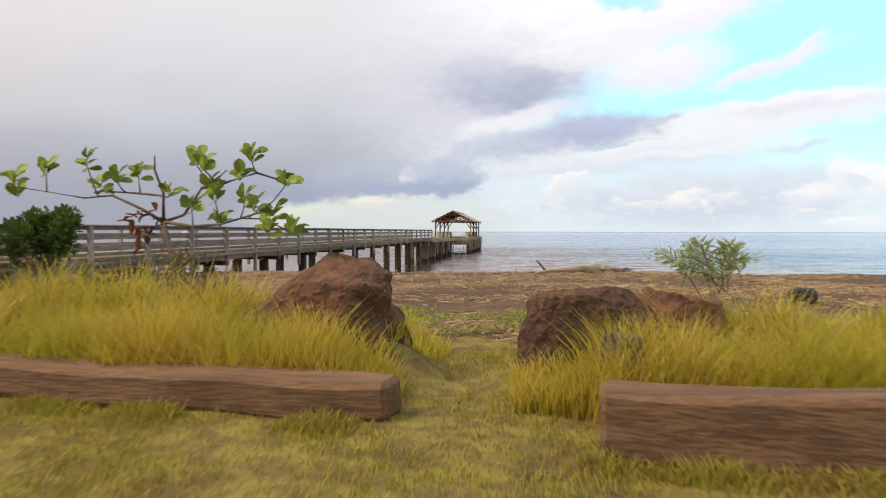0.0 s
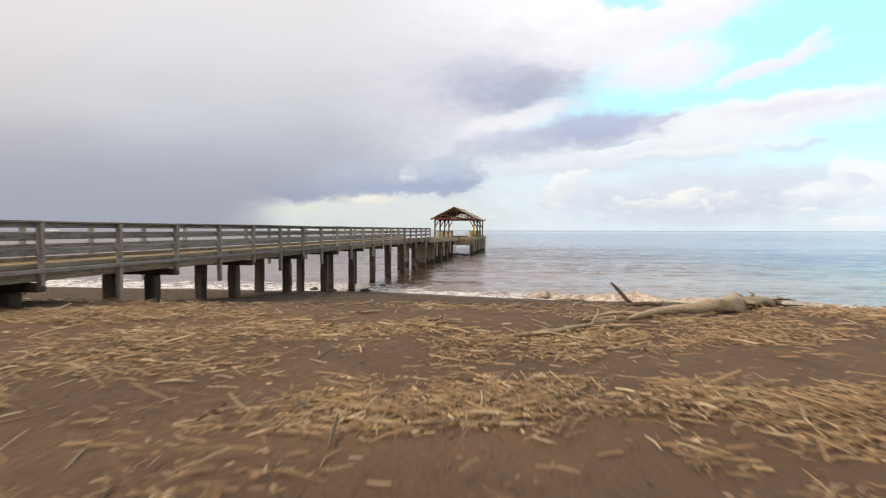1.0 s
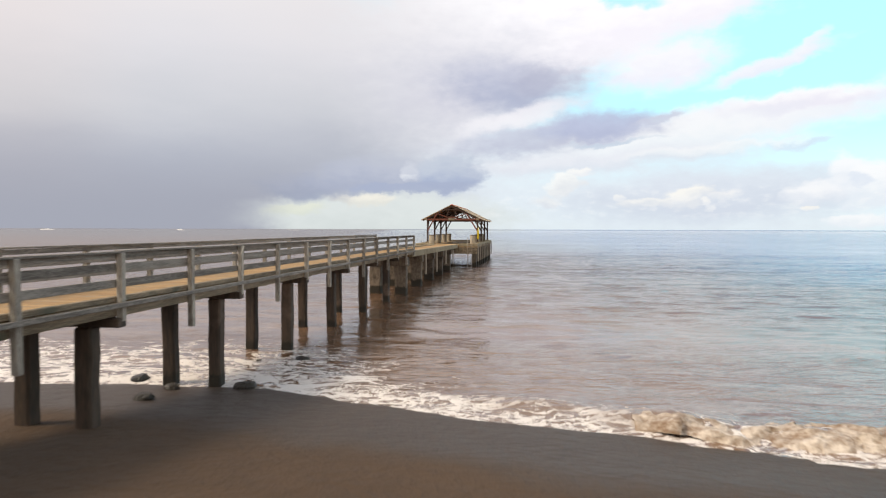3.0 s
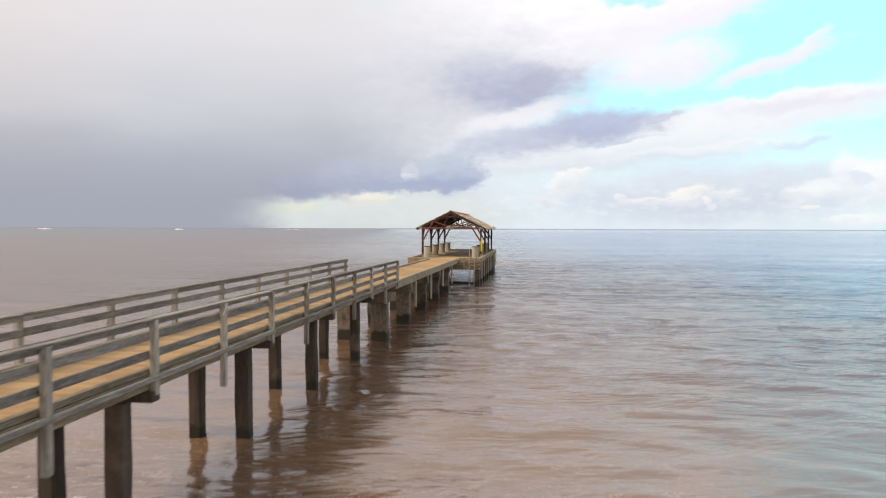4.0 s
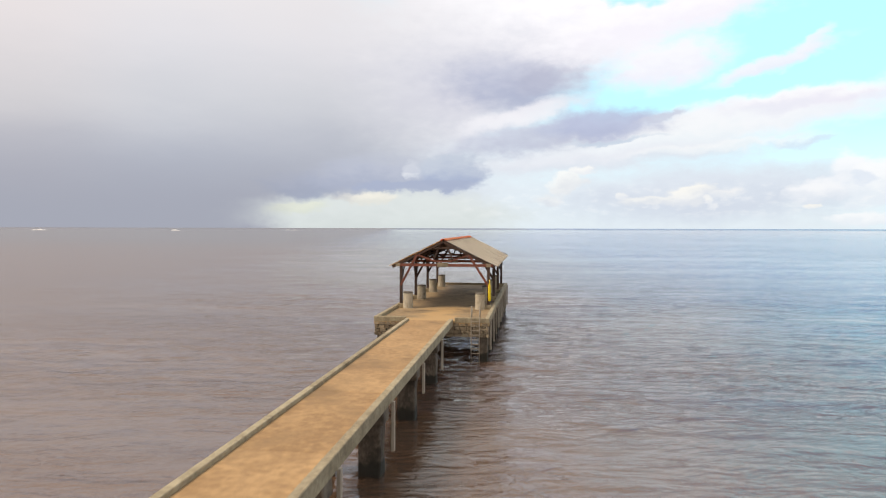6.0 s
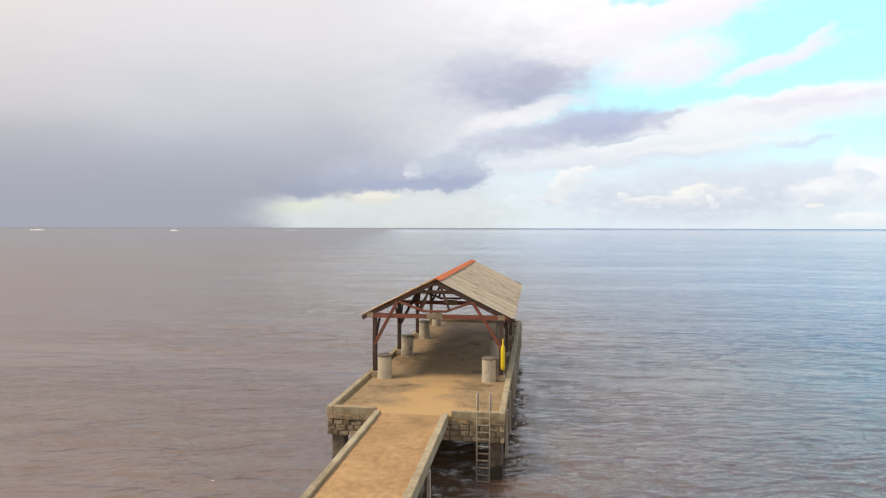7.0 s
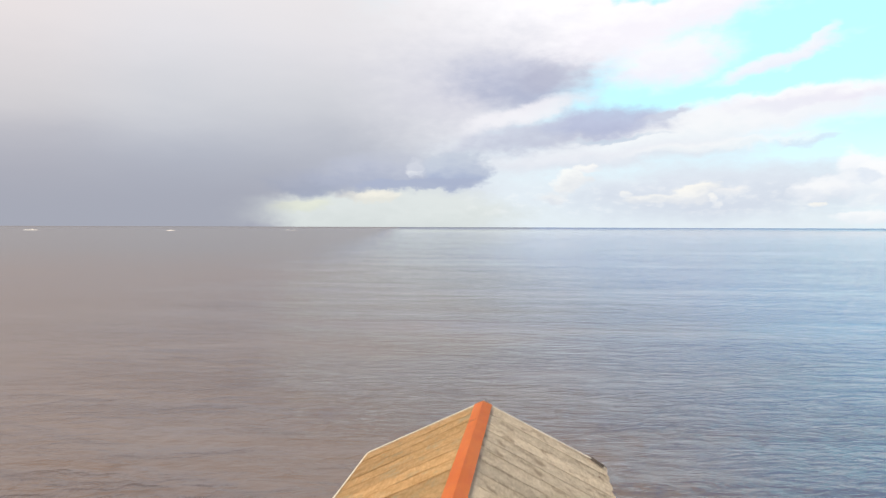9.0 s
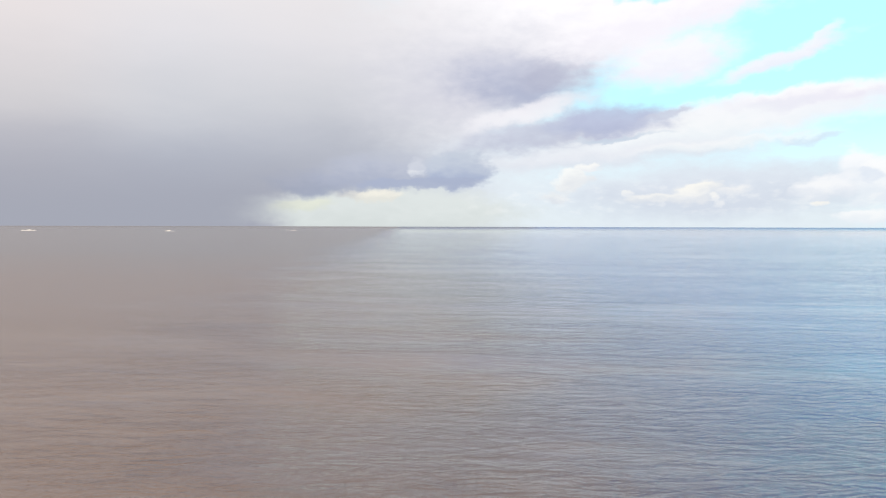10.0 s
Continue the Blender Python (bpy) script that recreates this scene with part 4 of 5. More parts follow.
for y in POSTS_Y:
    front = y < 61
    for s in (-1, 1):
        hx = HX[s]
        p = part("post", post_mesh, None, pavilion, m=pose(s * hx, y, PZ))
        part("base", base_mesh, None, p, "pale concrete post base")
        # knee braces across and along
        part("brace", beam((s * hx, y - 0.14, PZ + 1.75), (s * 2.0, y - 0.14, under(2.0) - 0.02), 0.09, 0.17), REDWOOD if front else FRAME, pavilion)
        for t in (-1, 1):
            if 60 < y + t * 1.0 < 79.5:
                part("brace", beam((s * hx, y + t * 0.08, PZ + 1.9), (s * hx, y + t * 1.25, Z_TIE - 0.05), 0.09, 0.14), FRAME, pavilion)
    # truss: a double tie, scissor struts to a low collar, and a high collar
    for o in (-0.13, 0.13):
        part("tie_beam", beam((-HX[-1] - 0.35, y + o, Z_TIE), (HX[1] + 0.35, y + o, Z_TIE), 0.06, 0.20), REDWOOD, pavilion)
    for s in (-1, 1):
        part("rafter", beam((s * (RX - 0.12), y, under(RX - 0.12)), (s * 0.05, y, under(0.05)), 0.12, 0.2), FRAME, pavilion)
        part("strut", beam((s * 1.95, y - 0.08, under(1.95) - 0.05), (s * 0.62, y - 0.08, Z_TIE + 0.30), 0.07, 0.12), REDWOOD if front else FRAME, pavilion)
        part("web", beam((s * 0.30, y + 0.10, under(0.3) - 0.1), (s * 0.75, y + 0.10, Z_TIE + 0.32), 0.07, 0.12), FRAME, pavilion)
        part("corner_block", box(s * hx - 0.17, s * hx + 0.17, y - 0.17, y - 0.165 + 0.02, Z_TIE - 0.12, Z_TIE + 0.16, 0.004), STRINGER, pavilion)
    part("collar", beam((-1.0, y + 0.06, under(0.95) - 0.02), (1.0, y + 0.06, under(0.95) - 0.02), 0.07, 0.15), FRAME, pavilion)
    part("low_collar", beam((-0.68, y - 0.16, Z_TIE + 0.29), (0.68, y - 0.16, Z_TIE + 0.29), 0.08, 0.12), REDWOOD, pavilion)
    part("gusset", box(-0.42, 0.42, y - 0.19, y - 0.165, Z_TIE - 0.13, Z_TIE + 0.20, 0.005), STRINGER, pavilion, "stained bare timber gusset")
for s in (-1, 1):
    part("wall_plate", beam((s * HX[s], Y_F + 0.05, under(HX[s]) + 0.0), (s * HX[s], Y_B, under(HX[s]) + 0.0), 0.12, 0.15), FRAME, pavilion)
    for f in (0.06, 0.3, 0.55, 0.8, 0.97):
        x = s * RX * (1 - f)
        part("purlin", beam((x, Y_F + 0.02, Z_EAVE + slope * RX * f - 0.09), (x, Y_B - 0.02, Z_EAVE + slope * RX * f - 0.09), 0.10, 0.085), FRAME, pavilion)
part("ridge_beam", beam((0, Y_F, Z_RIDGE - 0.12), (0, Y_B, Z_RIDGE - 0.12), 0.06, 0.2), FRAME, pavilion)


def roof_sheet(wide, ragged, seed):
    """One corrugated sheet, down the slope along +x, from the ridge; thin but with both faces."""
    bm = bmesh.new()
    n = max(8, int(wide / 0.0475))
    down = 9
    length = math.hypot(RX, Z_RIDGE - Z_EAVE) + 0.10
    top = []
    for i in range(n + 1):
        y = wide * i / n
        z = 0.014 * math.cos(i * math.pi) + (0.003 if i == n else 0.0)      # the lap stands up a little
        end = length + ragged * noise.noise(Vector((seed, y * 3, 0)))
        top.append([bm.verts.new((end * k / down, y, z + (0.014 + (0.016 if i == n else 0.0)) * noise.noise(Vector((k * 1.1, seed, y))))) for k in range(down + 1)])
    for a, b in zip(top, top[1:]):
        for k in range(down):
            bm.faces.new((a[k], a[k + 1], b[k + 1], b[k]))
    bmesh.ops.solidify(bm, geom=bm.faces[:], thickness=0.006)
    return bm


pitch = math.degrees(math.atan(slope))
SHEETS = 24
wide = (Y_B - Y_F) / SHEETS
right_set = [mesh_of("roof_sheet", roof_sheet(wide + 0.05, 0.09, i * 7.1), TIN) for i in range(5)]
left_set = [mesh_of("roof_sheet", roof_sheet(wide + 0.05, 0.09, i * 5.3 + 40), SUNWARM_RUST) for i in range(5)]
pale = mesh_of("roof_sheet", roof_sheet(wide + 0.35, 0.12, 91), PALE)
for i in range(SHEETS):
    y = Y_F + i * wide
    lift = 0.004 * (i % 2) + 0.02
    me = pale if i == 0 else right_set[i % 5]
    part("roof_sheet", me, None, pavilion, "pale newer corrugated sheet" if i == 0 else "", m=pose(0, y, Z_RIDGE + lift + (0.012 if i == 0 else 0), 0, pitch + random.uniform(-0.15, 0.15), 0))
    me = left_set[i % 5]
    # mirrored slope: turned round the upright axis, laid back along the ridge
    part("roof_sheet", me, None, pavilion, "tan rust-stained corrugated sheet with warm sunlight in its colour", m=pose(0, y + wide + 0.025, Z_RIDGE + lift, 0, 0, 180) @ pose(0, 0, 0, 0, pitch + random.uniform(-0.15, 0.15), 0))
cap = bmesh.new()
rows = []
for i in range(41):
    y = Y_F - 0.03 + (Y_B - Y_F + 0.06) * i / 40
    j = 0.012 * noise.noise(Vector((i * 0.9, 0, 0)))
    rows.append([cap.verts.new((x, y, Z_RIDGE + 0.095 - abs(x) * slope * 0.97 - drop + j)) for x, drop in ((-0.30, 0.0), (-0.17, 0), (0, 0.015), (0.17, 0), (0.30, 0.0))])
for a, b in zip(rows, rows[1:]):
    for k in range(4):
        cap.faces.new((a[k], a[k + 1], b[k + 1], b[k]))
bmesh.ops.solidify(cap, geom=cap.faces[:], thickness=-0.01)
# added dark panels under the sheets, standing in for the shade there
shade_board = mesh_of("lining", box(0.06, math.hypot(RX, Z_RIDGE - Z_EAVE) - 0.05, 0, Y_B - Y_F - 0.3, -0.055, -0.04, 0.002), FRAME)
part("lining", shade_board, None, pavilion, "added dark panel standing in for shade", m=pose(0, Y_F + 0.15, Z_RIDGE + lift, 0, pitch, 0))
part("lining", shade_board, None, pavilion, "added dark panel standing in for shade", m=pose(0, Y_B - 0.15, Z_RIDGE + lift, 0, 0, 180) @ pose(0, 0, 0, 0, pitch, 0))
# pale flashing along the gables and the weather eave, and a torn corner
for s in (-1, 1):
    for y in (Y_F - 0.02, Y_B + 0.02):
        part("gable_flashing", beam((s * 0.32, y, Z_RIDGE + 0.055 - 0.32 * slope), (s * (RX + 0.03), y, Z_EAVE + 0.055), 0.13, 0.012, 0.003), PALE, pavilion, "pale metal edge strip")
part("eave_flashing", beam((-RX - 0.05, Y_F, Z_EAVE + 0.04), (-RX - 0.05, Y_B, Z_EAVE + 0.03), 0.05, 0.012, 0.003), TIN, pavilion, "pale metal edge strip")
flap = beam((RX - 0.42, Y_B - 0.10, Z_EAVE + 0.33), (RX - 0.02, Y_B - 0.28, Z_EAVE + 0.13), 0.16, 0.03, 0.006)
part("torn_flap", flap, PILE, pavilion, "dark torn corner of sheet")
part("ridge_cap", cap, RIDGE, pavilion, "orange-red painted metal ridge cap")

# yellow rescue tube hung on the corner post
tube_thing = thing("rescue_tube", "bright yellow plastic rescue tube hanging on a pavilion post", "rescue tube")
part("float", lathe([(0.05, 0), (0.10, 0.06), (0.115, 0.25), (0.11, 0.55), (0.115, 0.95), (0.10, 1.2), (0.06, 1.28), (0.035, 1.4), (0.035, 1.62)], 14), YELLOW, tube_thing, smooth=True, m=pose(HX[1] + 0.10, POSTS_Y[0] - 0.25, PZ + 0.62))
part("strap", box(HX[1] + 0.03, HX[1] + 0.17, POSTS_Y[0] - 0.262, POSTS_Y[0] - 0.115, PZ + 1.62, PZ + 1.68, 0.005), DARKTOP, tube_thing, "dark strap round the post")

# ---- beach: driftwood, reeds and stones ----
def limb(points, radii, mat, name, label, category, sides=9, wobble=0.5, group=""):
    """One piece of driftwood through points given as (x, y, height over the sand)."""
    pts = [Vector((x, y, ground_z(x, y) + h)) for x, y, h in points]
    fine, rad = [], []
    for i in range(len(pts) - 1):
        for k in range(5):
            f = k / 5
            fine.append(pts[i].lerp(pts[i + 1], f) + noise.noise_vector(pts[i].lerp(pts[i + 1], f) * 2.1) * radii[i] * 0.35)
            rad.append(radii[i] * (1 - f) + radii[i + 1] * f)
    fine.append(pts[-1]), rad.append(radii[-1])
    return fine, rad, mat


def driftwood(name, label, pieces, mat, group=""):
    t = thing(name, label, "driftwood", group)
    for part_name, points, radii in pieces:
        fine, rad, _ = limb(points, radii, mat, part_name, "", "")
        part(part_name, tube(fine, rad, 9, wobble=0.5, seed=points[0][0]), mat, t, smooth=True)
    return t


driftwood("driftwood_log", "long bleached driftwood log lying on brown sand", [
    ("trunk", [(15.0, -39.1, 0.03), (15.4, -38.8, 0.08), (16.0, -38.4, 0.14), (16.85, -38.0, 0.19)], [0.035, 0.07, 0.09, 0.12]),
    ("branch", [(15.2, -38.8, 0.08), (14.8, -38.6, 0.10), (14.5, -38.6, 0.04)], [0.05, 0.035, 0.015])], DRIFT)
driftwood("driftwood_spar", "dark pointed spar leaning up out of the sand", [
    ("spar", [(15.68, -35.55, -0.08), (15.45, -35.5, 0.18), (15.1, -35.4, 0.56)], [0.05, 0.045, 0.03]),
    ("stub", [(15.4, -35.6, 0.03), (15.8, -35.5, 0.07), (16.25, -35.4, 0.07)], [0.03, 0.05, 0.04])], DARKDRIFT)
roots = thing("root_stump", "tangled grey tree stump and roots washed up on the beach", "driftwood")
gz = lambda x, y, h: (x, y, ground_z(x, y) + h)
part("stump", tube([gz(16.9, -37.8, 0.14), gz(17.4, -37.0, 0.16), gz(18.1, -36.0, 0.15), gz(19.0, -34.9, 0.12)], [0.12, 0.15, 0.14, 0.09], 12, wobble=1.2), DRIFT, roots, smooth=True)
for i in range(18):
    g = random.random()
    p = Vector(gz(17.0 + 2.2 * g, -37.6 + 3.1 * g, 0.18))
    q = p + Vector((random.uniform(-0.3, 0.5), random.uniform(-0.4, 0.4), random.uniform(-0.1, 0.12)))
    r = q + Vector((random.uniform(-0.3, 0.5), random.uniform(-0.3, 0.3), random.uniform(-0.25, 0.08)))
    part("root", tube([p, q, r], [0.04, 0.026, 0.01], 7, wobble=0.6, seed=i), random.choice((DRIFT, DARKDRIFT)), roots, smooth=True)
driftwood("driftwood_branch", "crooked bleached branch half buried among reeds", [
    ("stem", [(12.4, -41.6, 0.02), (13.1, -41.1, 0.05), (13.8, -40.6, 0.07), (14.65, -39.75, 0.08)], [0.014, 0.03, 0.045, 0.035]),
    ("twig", [(14.25, -40.2, 0.08), (14.35, -40.1, 0.25), (14.36, -40.05, 0.33)], [0.03, 0.02, 0.01]),
    ("twig", [(13.3, -41.0, 0.06), (13.55, -41.2, 0.12), (13.9, -41.3, 0.06)], [0.03, 0.02, 0.01]),
    ("twig", [(14.3, -40.2, 0.05), (14.8, -40.2, 0.04), (15.2, -40.15, 0.03)], [0.025, 0.028, 0.012])], DRIFT)
driftwood("driftwood_stick", "forked bleached stick lying on bare sand", [
    ("stem", [(8.12, -32.5, 0.02), (8.35, -32.2, 0.045), (8.55, -31.9, 0.07)], [0.02, 0.032, 0.028]),
    ("fork", [(8.5, -31.95, 0.06), (8.5, -31.75, 0.16)], [0.026, 0.014])], DRIFT)
driftwood("driftwood_stick", "thin pale branch on damp sand", [
    ("stem", [(13.4, -31.3, 0.01), (14.0, -31.0, 0.04), (14.5, -30.8, 0.04), (14.9, -30.6, 0.02)], [0.012, 0.02, 0.025, 0.012])], DRIFT)
driftwood("driftwood_stick", "short stout pale branch on damp sand", [
    ("stem", [(14.4, -32.4, 0.03), (14.8, -32.2, 0.04), (15.2, -31.85, 0.05)], [0.035, 0.028, 0.032])], DRIFT)
driftwood("driftwood_stick", "pale forked twig standing in dark litter", [
    ("stem", [(14.8, -23.7, 0.0), (14.85, -23.6, 0.2), (14.9, -23.6, 0.34)], [0.03, 0.02, 0.01]),
    ("fork", [(14.4, -23.8, 0.04), (14.9, -23.6, 0.08), (15.5, -23.6, 0.05)], [0.03, 0.04, 0.02])], DRIFT)
TWIG_HEAPS = [(13.24, -32.74, 16), (13.66, -32.95, 9), (15.3, -32.26, 12), (11.59, -32.33, 7), (14.67, -29.58, 8), (15.23, -22.66, 10), (19.55, -21.74, 7), (10.01, -38.33, 7), (14.43, -39.98, 22), (14.47, -39.15, 14), (13.91, -40.3, 9), (11.7, -39.77, 9)]
# low heaps of twigs and broken cane left by the waves
for hx_, hy_, many in TWIG_HEAPS:
    heap = thing("twig_heap", "low heap of dry twigs and broken cane on sand", "driftwood", "twig heaps on the beach")
    for i in range(many):
        a, l = random.gauss(0.4, 0.8), random.uniform(0.14, 0.55)
        cx, cy, up_ = hx_ + random.gauss(0, 0.22), hy_ + random.gauss(0, 0.11), abs(random.gauss(0, 0.035))
        p = [(cx - math.cos(a) * l / 2, cy - math.sin(a) * l / 2, 0.012 + up_ * 0.4), (cx + random.gauss(0, 0.03), cy, 0.02 + up_), (cx + math.cos(a) * l / 2, cy + math.sin(a) * l / 2, 0.012 + up_ * random.uniform(0, 2))]
        fine, rad, _ = limb(p, [0.007, 0.013, 0.006], DRIFT, "", "", "")
        part("twig", tube(fine, rad, 6, wobble=0.4, seed=i), DARKDRIFT if i % 3 == 0 else DRIFT, heap, smooth=True)
# scattered loose sticks
for i in range(60):
    x, y = random.uniform(-6, 25), random.uniform(-51, -27)
    a, l = random.uniform(-0.7, 1.0), random.uniform(0.15, 0.6)
    p = [(x - math.cos(a) * l / 2, y - math.sin(a) * l / 2, 0.015), (x + 0.05, y - 0.04, 0.04), (x + math.cos(a) * l / 2, y + math.sin(a) * l / 2, 0.015)]
    fine, rad, _ = limb(p, [0.008, 0.016, 0.007], DRIFT, "", "", "")
    ob = new("stick", mesh_of("stick", tube(fine, rad, 6, wobble=0.4, seed=i), DARKDRIFT if i % 4 == 0 else DRIFT, True))
    tagged(ob, "dry dark stick on sand" if i % 4 == 0 else "dry bleached stick on sand", "driftwood", "loose sticks on the beach")

rng = np.random.default_rng(4)


def reed_density(x, y):
    n1 = noise.noise(Vector((x * 0.33, y * 0.45, 1.0)))
    n2 = noise.noise(Vector((x * 1.1, y * 1.3, 6.0)))
    far = math.exp(-((y + 40.4 + 0.04 * x) / 1.5) ** 2) * (1.0 if x < 15.0 else 0.3)
    near = math.exp(-((y + 45.0) / 2.0) ** 2) * (1.1 if x > 12.8 else 0.65)
    back = math.exp(-((y + 48.6) / 1.0) ** 2) * 0.7 + math.exp(-((y + 53.4) / 1.5) ** 2) * (0.75 if x > 10 else 0.3)
    spot = math.exp(-((y + 38.6) / 1.8) ** 2 - ((x - 20.5) / 3.0) ** 2) * 1.2
    return (far + near + back + spot + 0.10) * max(0.03, 0.24 + 1.9 * n1 + 0.8 * n2)


def reed_sheet(count):
    verts, faces = [], []
    made = 0
    while made < count:
        x, y = rng.uniform(-12, 28), rng.uniform(-55.5, -35)
        if rng.random() > reed_density(x, y):
            continue
        made += 1
        l = 0.05 + 0.30 * rng.random() ** 2.2 + (0.35 if rng.random() < 0.06 else 0)
        r = 0.0034 + 0.0085 * rng.random() ** 1.6
        a = rng.normal(0.5, 0.9) if x > 12 else rng.normal(0.2, 0.8)
        d = np.array((math.cos(a), math.sin(a), rng.normal(0, 0.16)))
        side = np.array((-d[1], d[0], 0.0))
        z = ground_z(x, y) + r * 0.8 + rng.random() ** 2.5 * 0.09
        c = np.array((x, y, z))
        up = np.array((0, 0, 1.0))
        b = len(verts)
        bend = side * rng.normal(0, 0.08) * l
        for s, k in ((-0.5, 0.8), (0.0, 1.0), (0.5, 0.7)):
            o = c + d * l * s + (bend if s == 0 else 0)
            for off in (side * r * k * 1.3 - up * r * 0.6, -side * r * k * 1.3 - up * r * 0.6, up * r * k):
                verts.append(tuple(o + off))
        for k in (0, 3):
            for j in range(3):
                j2 = (j + 1) % 3
                faces.append((b + k + j, b + k + j2, b + k + 3 + j2, b + k + 3 + j))
        faces += [(b + 2, b + 1, b), (b + 6, b + 7, b + 8)]
    return verts, faces


v, f = reed_sheet(60000)
tagged(new("reed_debris", raw("reed_debris", v, f, REED)), "washed-up dry tan reeds and cane strewn over sand", "debris", kind="stuff")


def clods(count):
    """Dark seaweed scraps and clods on the lower beach."""
    verts, faces = [], []
    for _ in range(count):
        y = -37.0 + 18 * rng.random() ** 1.1
        x = rng.uniform(-8, 26)
        if noise.noise(Vector((x * 0.5, y * 0.9, 3))) < -0.05 + 0.2 * rng.random():
            continue
        r = 0.015 + 0.05 * rng.random() ** 3
        z = ground_z(x, y)
        b = len(verts)
        m = 6
        for k in range(m):
            a = 2 * math.pi * k / m
            q = r * rng.uniform(0.6, 1.5)
            verts.append((x + q * 1.8 * math.cos(a), y + q * math.sin(a), z - 0.01))
        verts.append((x, y, z + r * 0.7))
        faces += [(b + k, b + (k + 1) % m, b + m) for k in range(m)]
    return verts, faces


v, f = clods(7500)
LITTER = island_material("dark_litter", [(0.03, 0.022, 0.016), (0.07, 0.048, 0.033), (0.05, 0.035, 0.025), (0.16, 0.11, 0.07)], 0.9)
tagged(new("beach_litter", raw("beach_litter", v, f, LITTER)), "dark seaweed scraps and clods on damp sand", "debris", kind="stuff")


def boulder(name, label, at, size, cuts, mat, seed, turn=0.0, group="", swell=1.0):
    """A broken stone: a rough ball sheared by planes and worn by noise."""
    bm = bmesh.new()
    bmesh.ops.create_icosphere(bm, subdivisions=5, radius=swell)
    for n, d in cuts:
        n = Vector(n).normalized()
        for v in bm.verts:
            over = v.co.dot(n) - d
            if over > 0:
                v.co -= n * over * 0.93
    for v in bm.verts:
        p = v.co * 1.4 + Vector((seed, seed, seed))
        v.co += v.co * (0.10 * noise.noise(p) + 0.09 * noise.noise(p * 2.7) + 0.05 * noise.noise(p * 6.5) + 0.025 * noise.noise(p * 15))
        v.co = Vector((v.co.x * size[0], v.co.y * size[1], v.co.z * size[2]))
    ob = new(name, mesh_of(name, bm, mat))
    ob.matrix_basis = pose(*at, 0, 0, turn)
    return tagged(ob, label, "boulder", group)


boulder("boulder", "large rusty brown boulder with a flat broken top in dry grass", (12.83, -57.65, 3.27), (0.80, 0.52, 0.70), [((-0.62, -0.15, 0.78), 0.52), ((0.16, -0.22, 1), 0.62), ((1, -0.12, 0.10), 0.80), ((0.1, -1, 0.30), 0.66), ((-0.9, -0.8, 0.1), 0.85), ((-1, 0, 0), 1.05), ((0, 1, 0), 0.9), ((0.7, -0.75, 0.2), 0.82), ((0.55, -0.2, 0.85), 0.80)], ROCK, 3.0, group="boulders in the grass", swell=1.5)
boulder("boulder", "long low rusty boulder half hidden by grass", (15.38, -57.85, 3.20), (0.56, 0.38, 0.50), [((-0.1, 0, 1), 0.74), ((-1, -0.2, 0.2), 0.82), ((0, -1, 0.2), 0.7), ((0.5, -0.3, 0.8), 0.8), ((-0.6, -0.8, 0.1), 0.8), ((1, 0, 0), 1.0)], ROCK, 8.0, group="boulders in the grass", swell=1.25)
boulder("boulder", "brown boulder beside a feathery shrub", (16.24, -57.65, 3.20), (0.42, 0.32, 0.44), [((0.2, 0, 1), 0.75), ((0, -1, 0.2), 0.7), ((-0.7, -0.5, 0.5), 0.8), ((1, -0.3, 0.2), 0.85)], ROCK, 12.0, group="boulders in the grass", swell=1.2)
boulder("boulder", "small grey boulder in green grass", (15.62, -58.45, 2.98), (0.20, 0.18, 0.42), [((0, 0, 1), 0.75), ((-0.6, -1, 0.2), 0.6)], GREYROCK, 17.0, group="boulders in the grass")
for i, (x, y, r) in enumerate([(2.5, -4.3, 0.22), (2.3, -8.7, 0.27), (1.0, -4.7, 0.10), (-1.4, -8.2, 0.28), (0.3, -9.3, 0.2), (0.5, -11.0, 0.22)]):
    boulder("rock", "wet black rock at the foot of the pier in foam", (x, y, max(ground_z(x, y), -0.05) + 0.02), (r * 1.25, r, r * 0.85), [((0, 0.3, 1), 0.7)], BLACKROCK, 30.0 + i * 3, 37 * i, group="rocks in the surf")
boulder("burnt_stump", "small black burnt stump on the upper beach", (20.8, -48.5, ground_z(20.8, -48.5) + 0.14), (0.30, 0.24, 0.26), [((0, 0, 1), 0.7)], BLACKROCK, 77.0)

# ---- two old square timbers along the lawn's edge ----
def old_timber(a, b, wide, high, label, seed):
    t = thing("kerb_log", label, "timber", "timbers along the lawn")
    bm = beam((a[0], a[1], 0), (b[0], b[1], 0), wide, high, 0.045)
    long_edges = [e for e in bm.edges if e.calc_length() > 1.5]
    bmesh.ops.subdivide_edges(bm, edges=long_edges, cuts=28, use_grid_fill=True)
    for v in bm.verts:
        p = v.co.copy()
        v.co.z += ground_z(p.x, p.y) + high / 2 - 0.015 + 0.012 * max(0.0, 13.0 - p.x) + 0.03 * noise.noise(Vector((p.x * 0.8, seed, 0)))
        v.co += noise.noise_vector(Vector((p.x * 1.5, p.y * 5, p.z * 5 + seed))) * 0.025
    part("timber", bm, TIMBER, t)
    return t


old_timber((13.90, -59.00), (4.0, -58.3), 0.42, 0.30, "weathered red-brown square timber lying along the grass", 2.0)
old_timber((15.36, -59.40), (24.0, -60.5), 0.42, 0.47, "blunt worn red-brown square timber lying along the grass", 9.0)

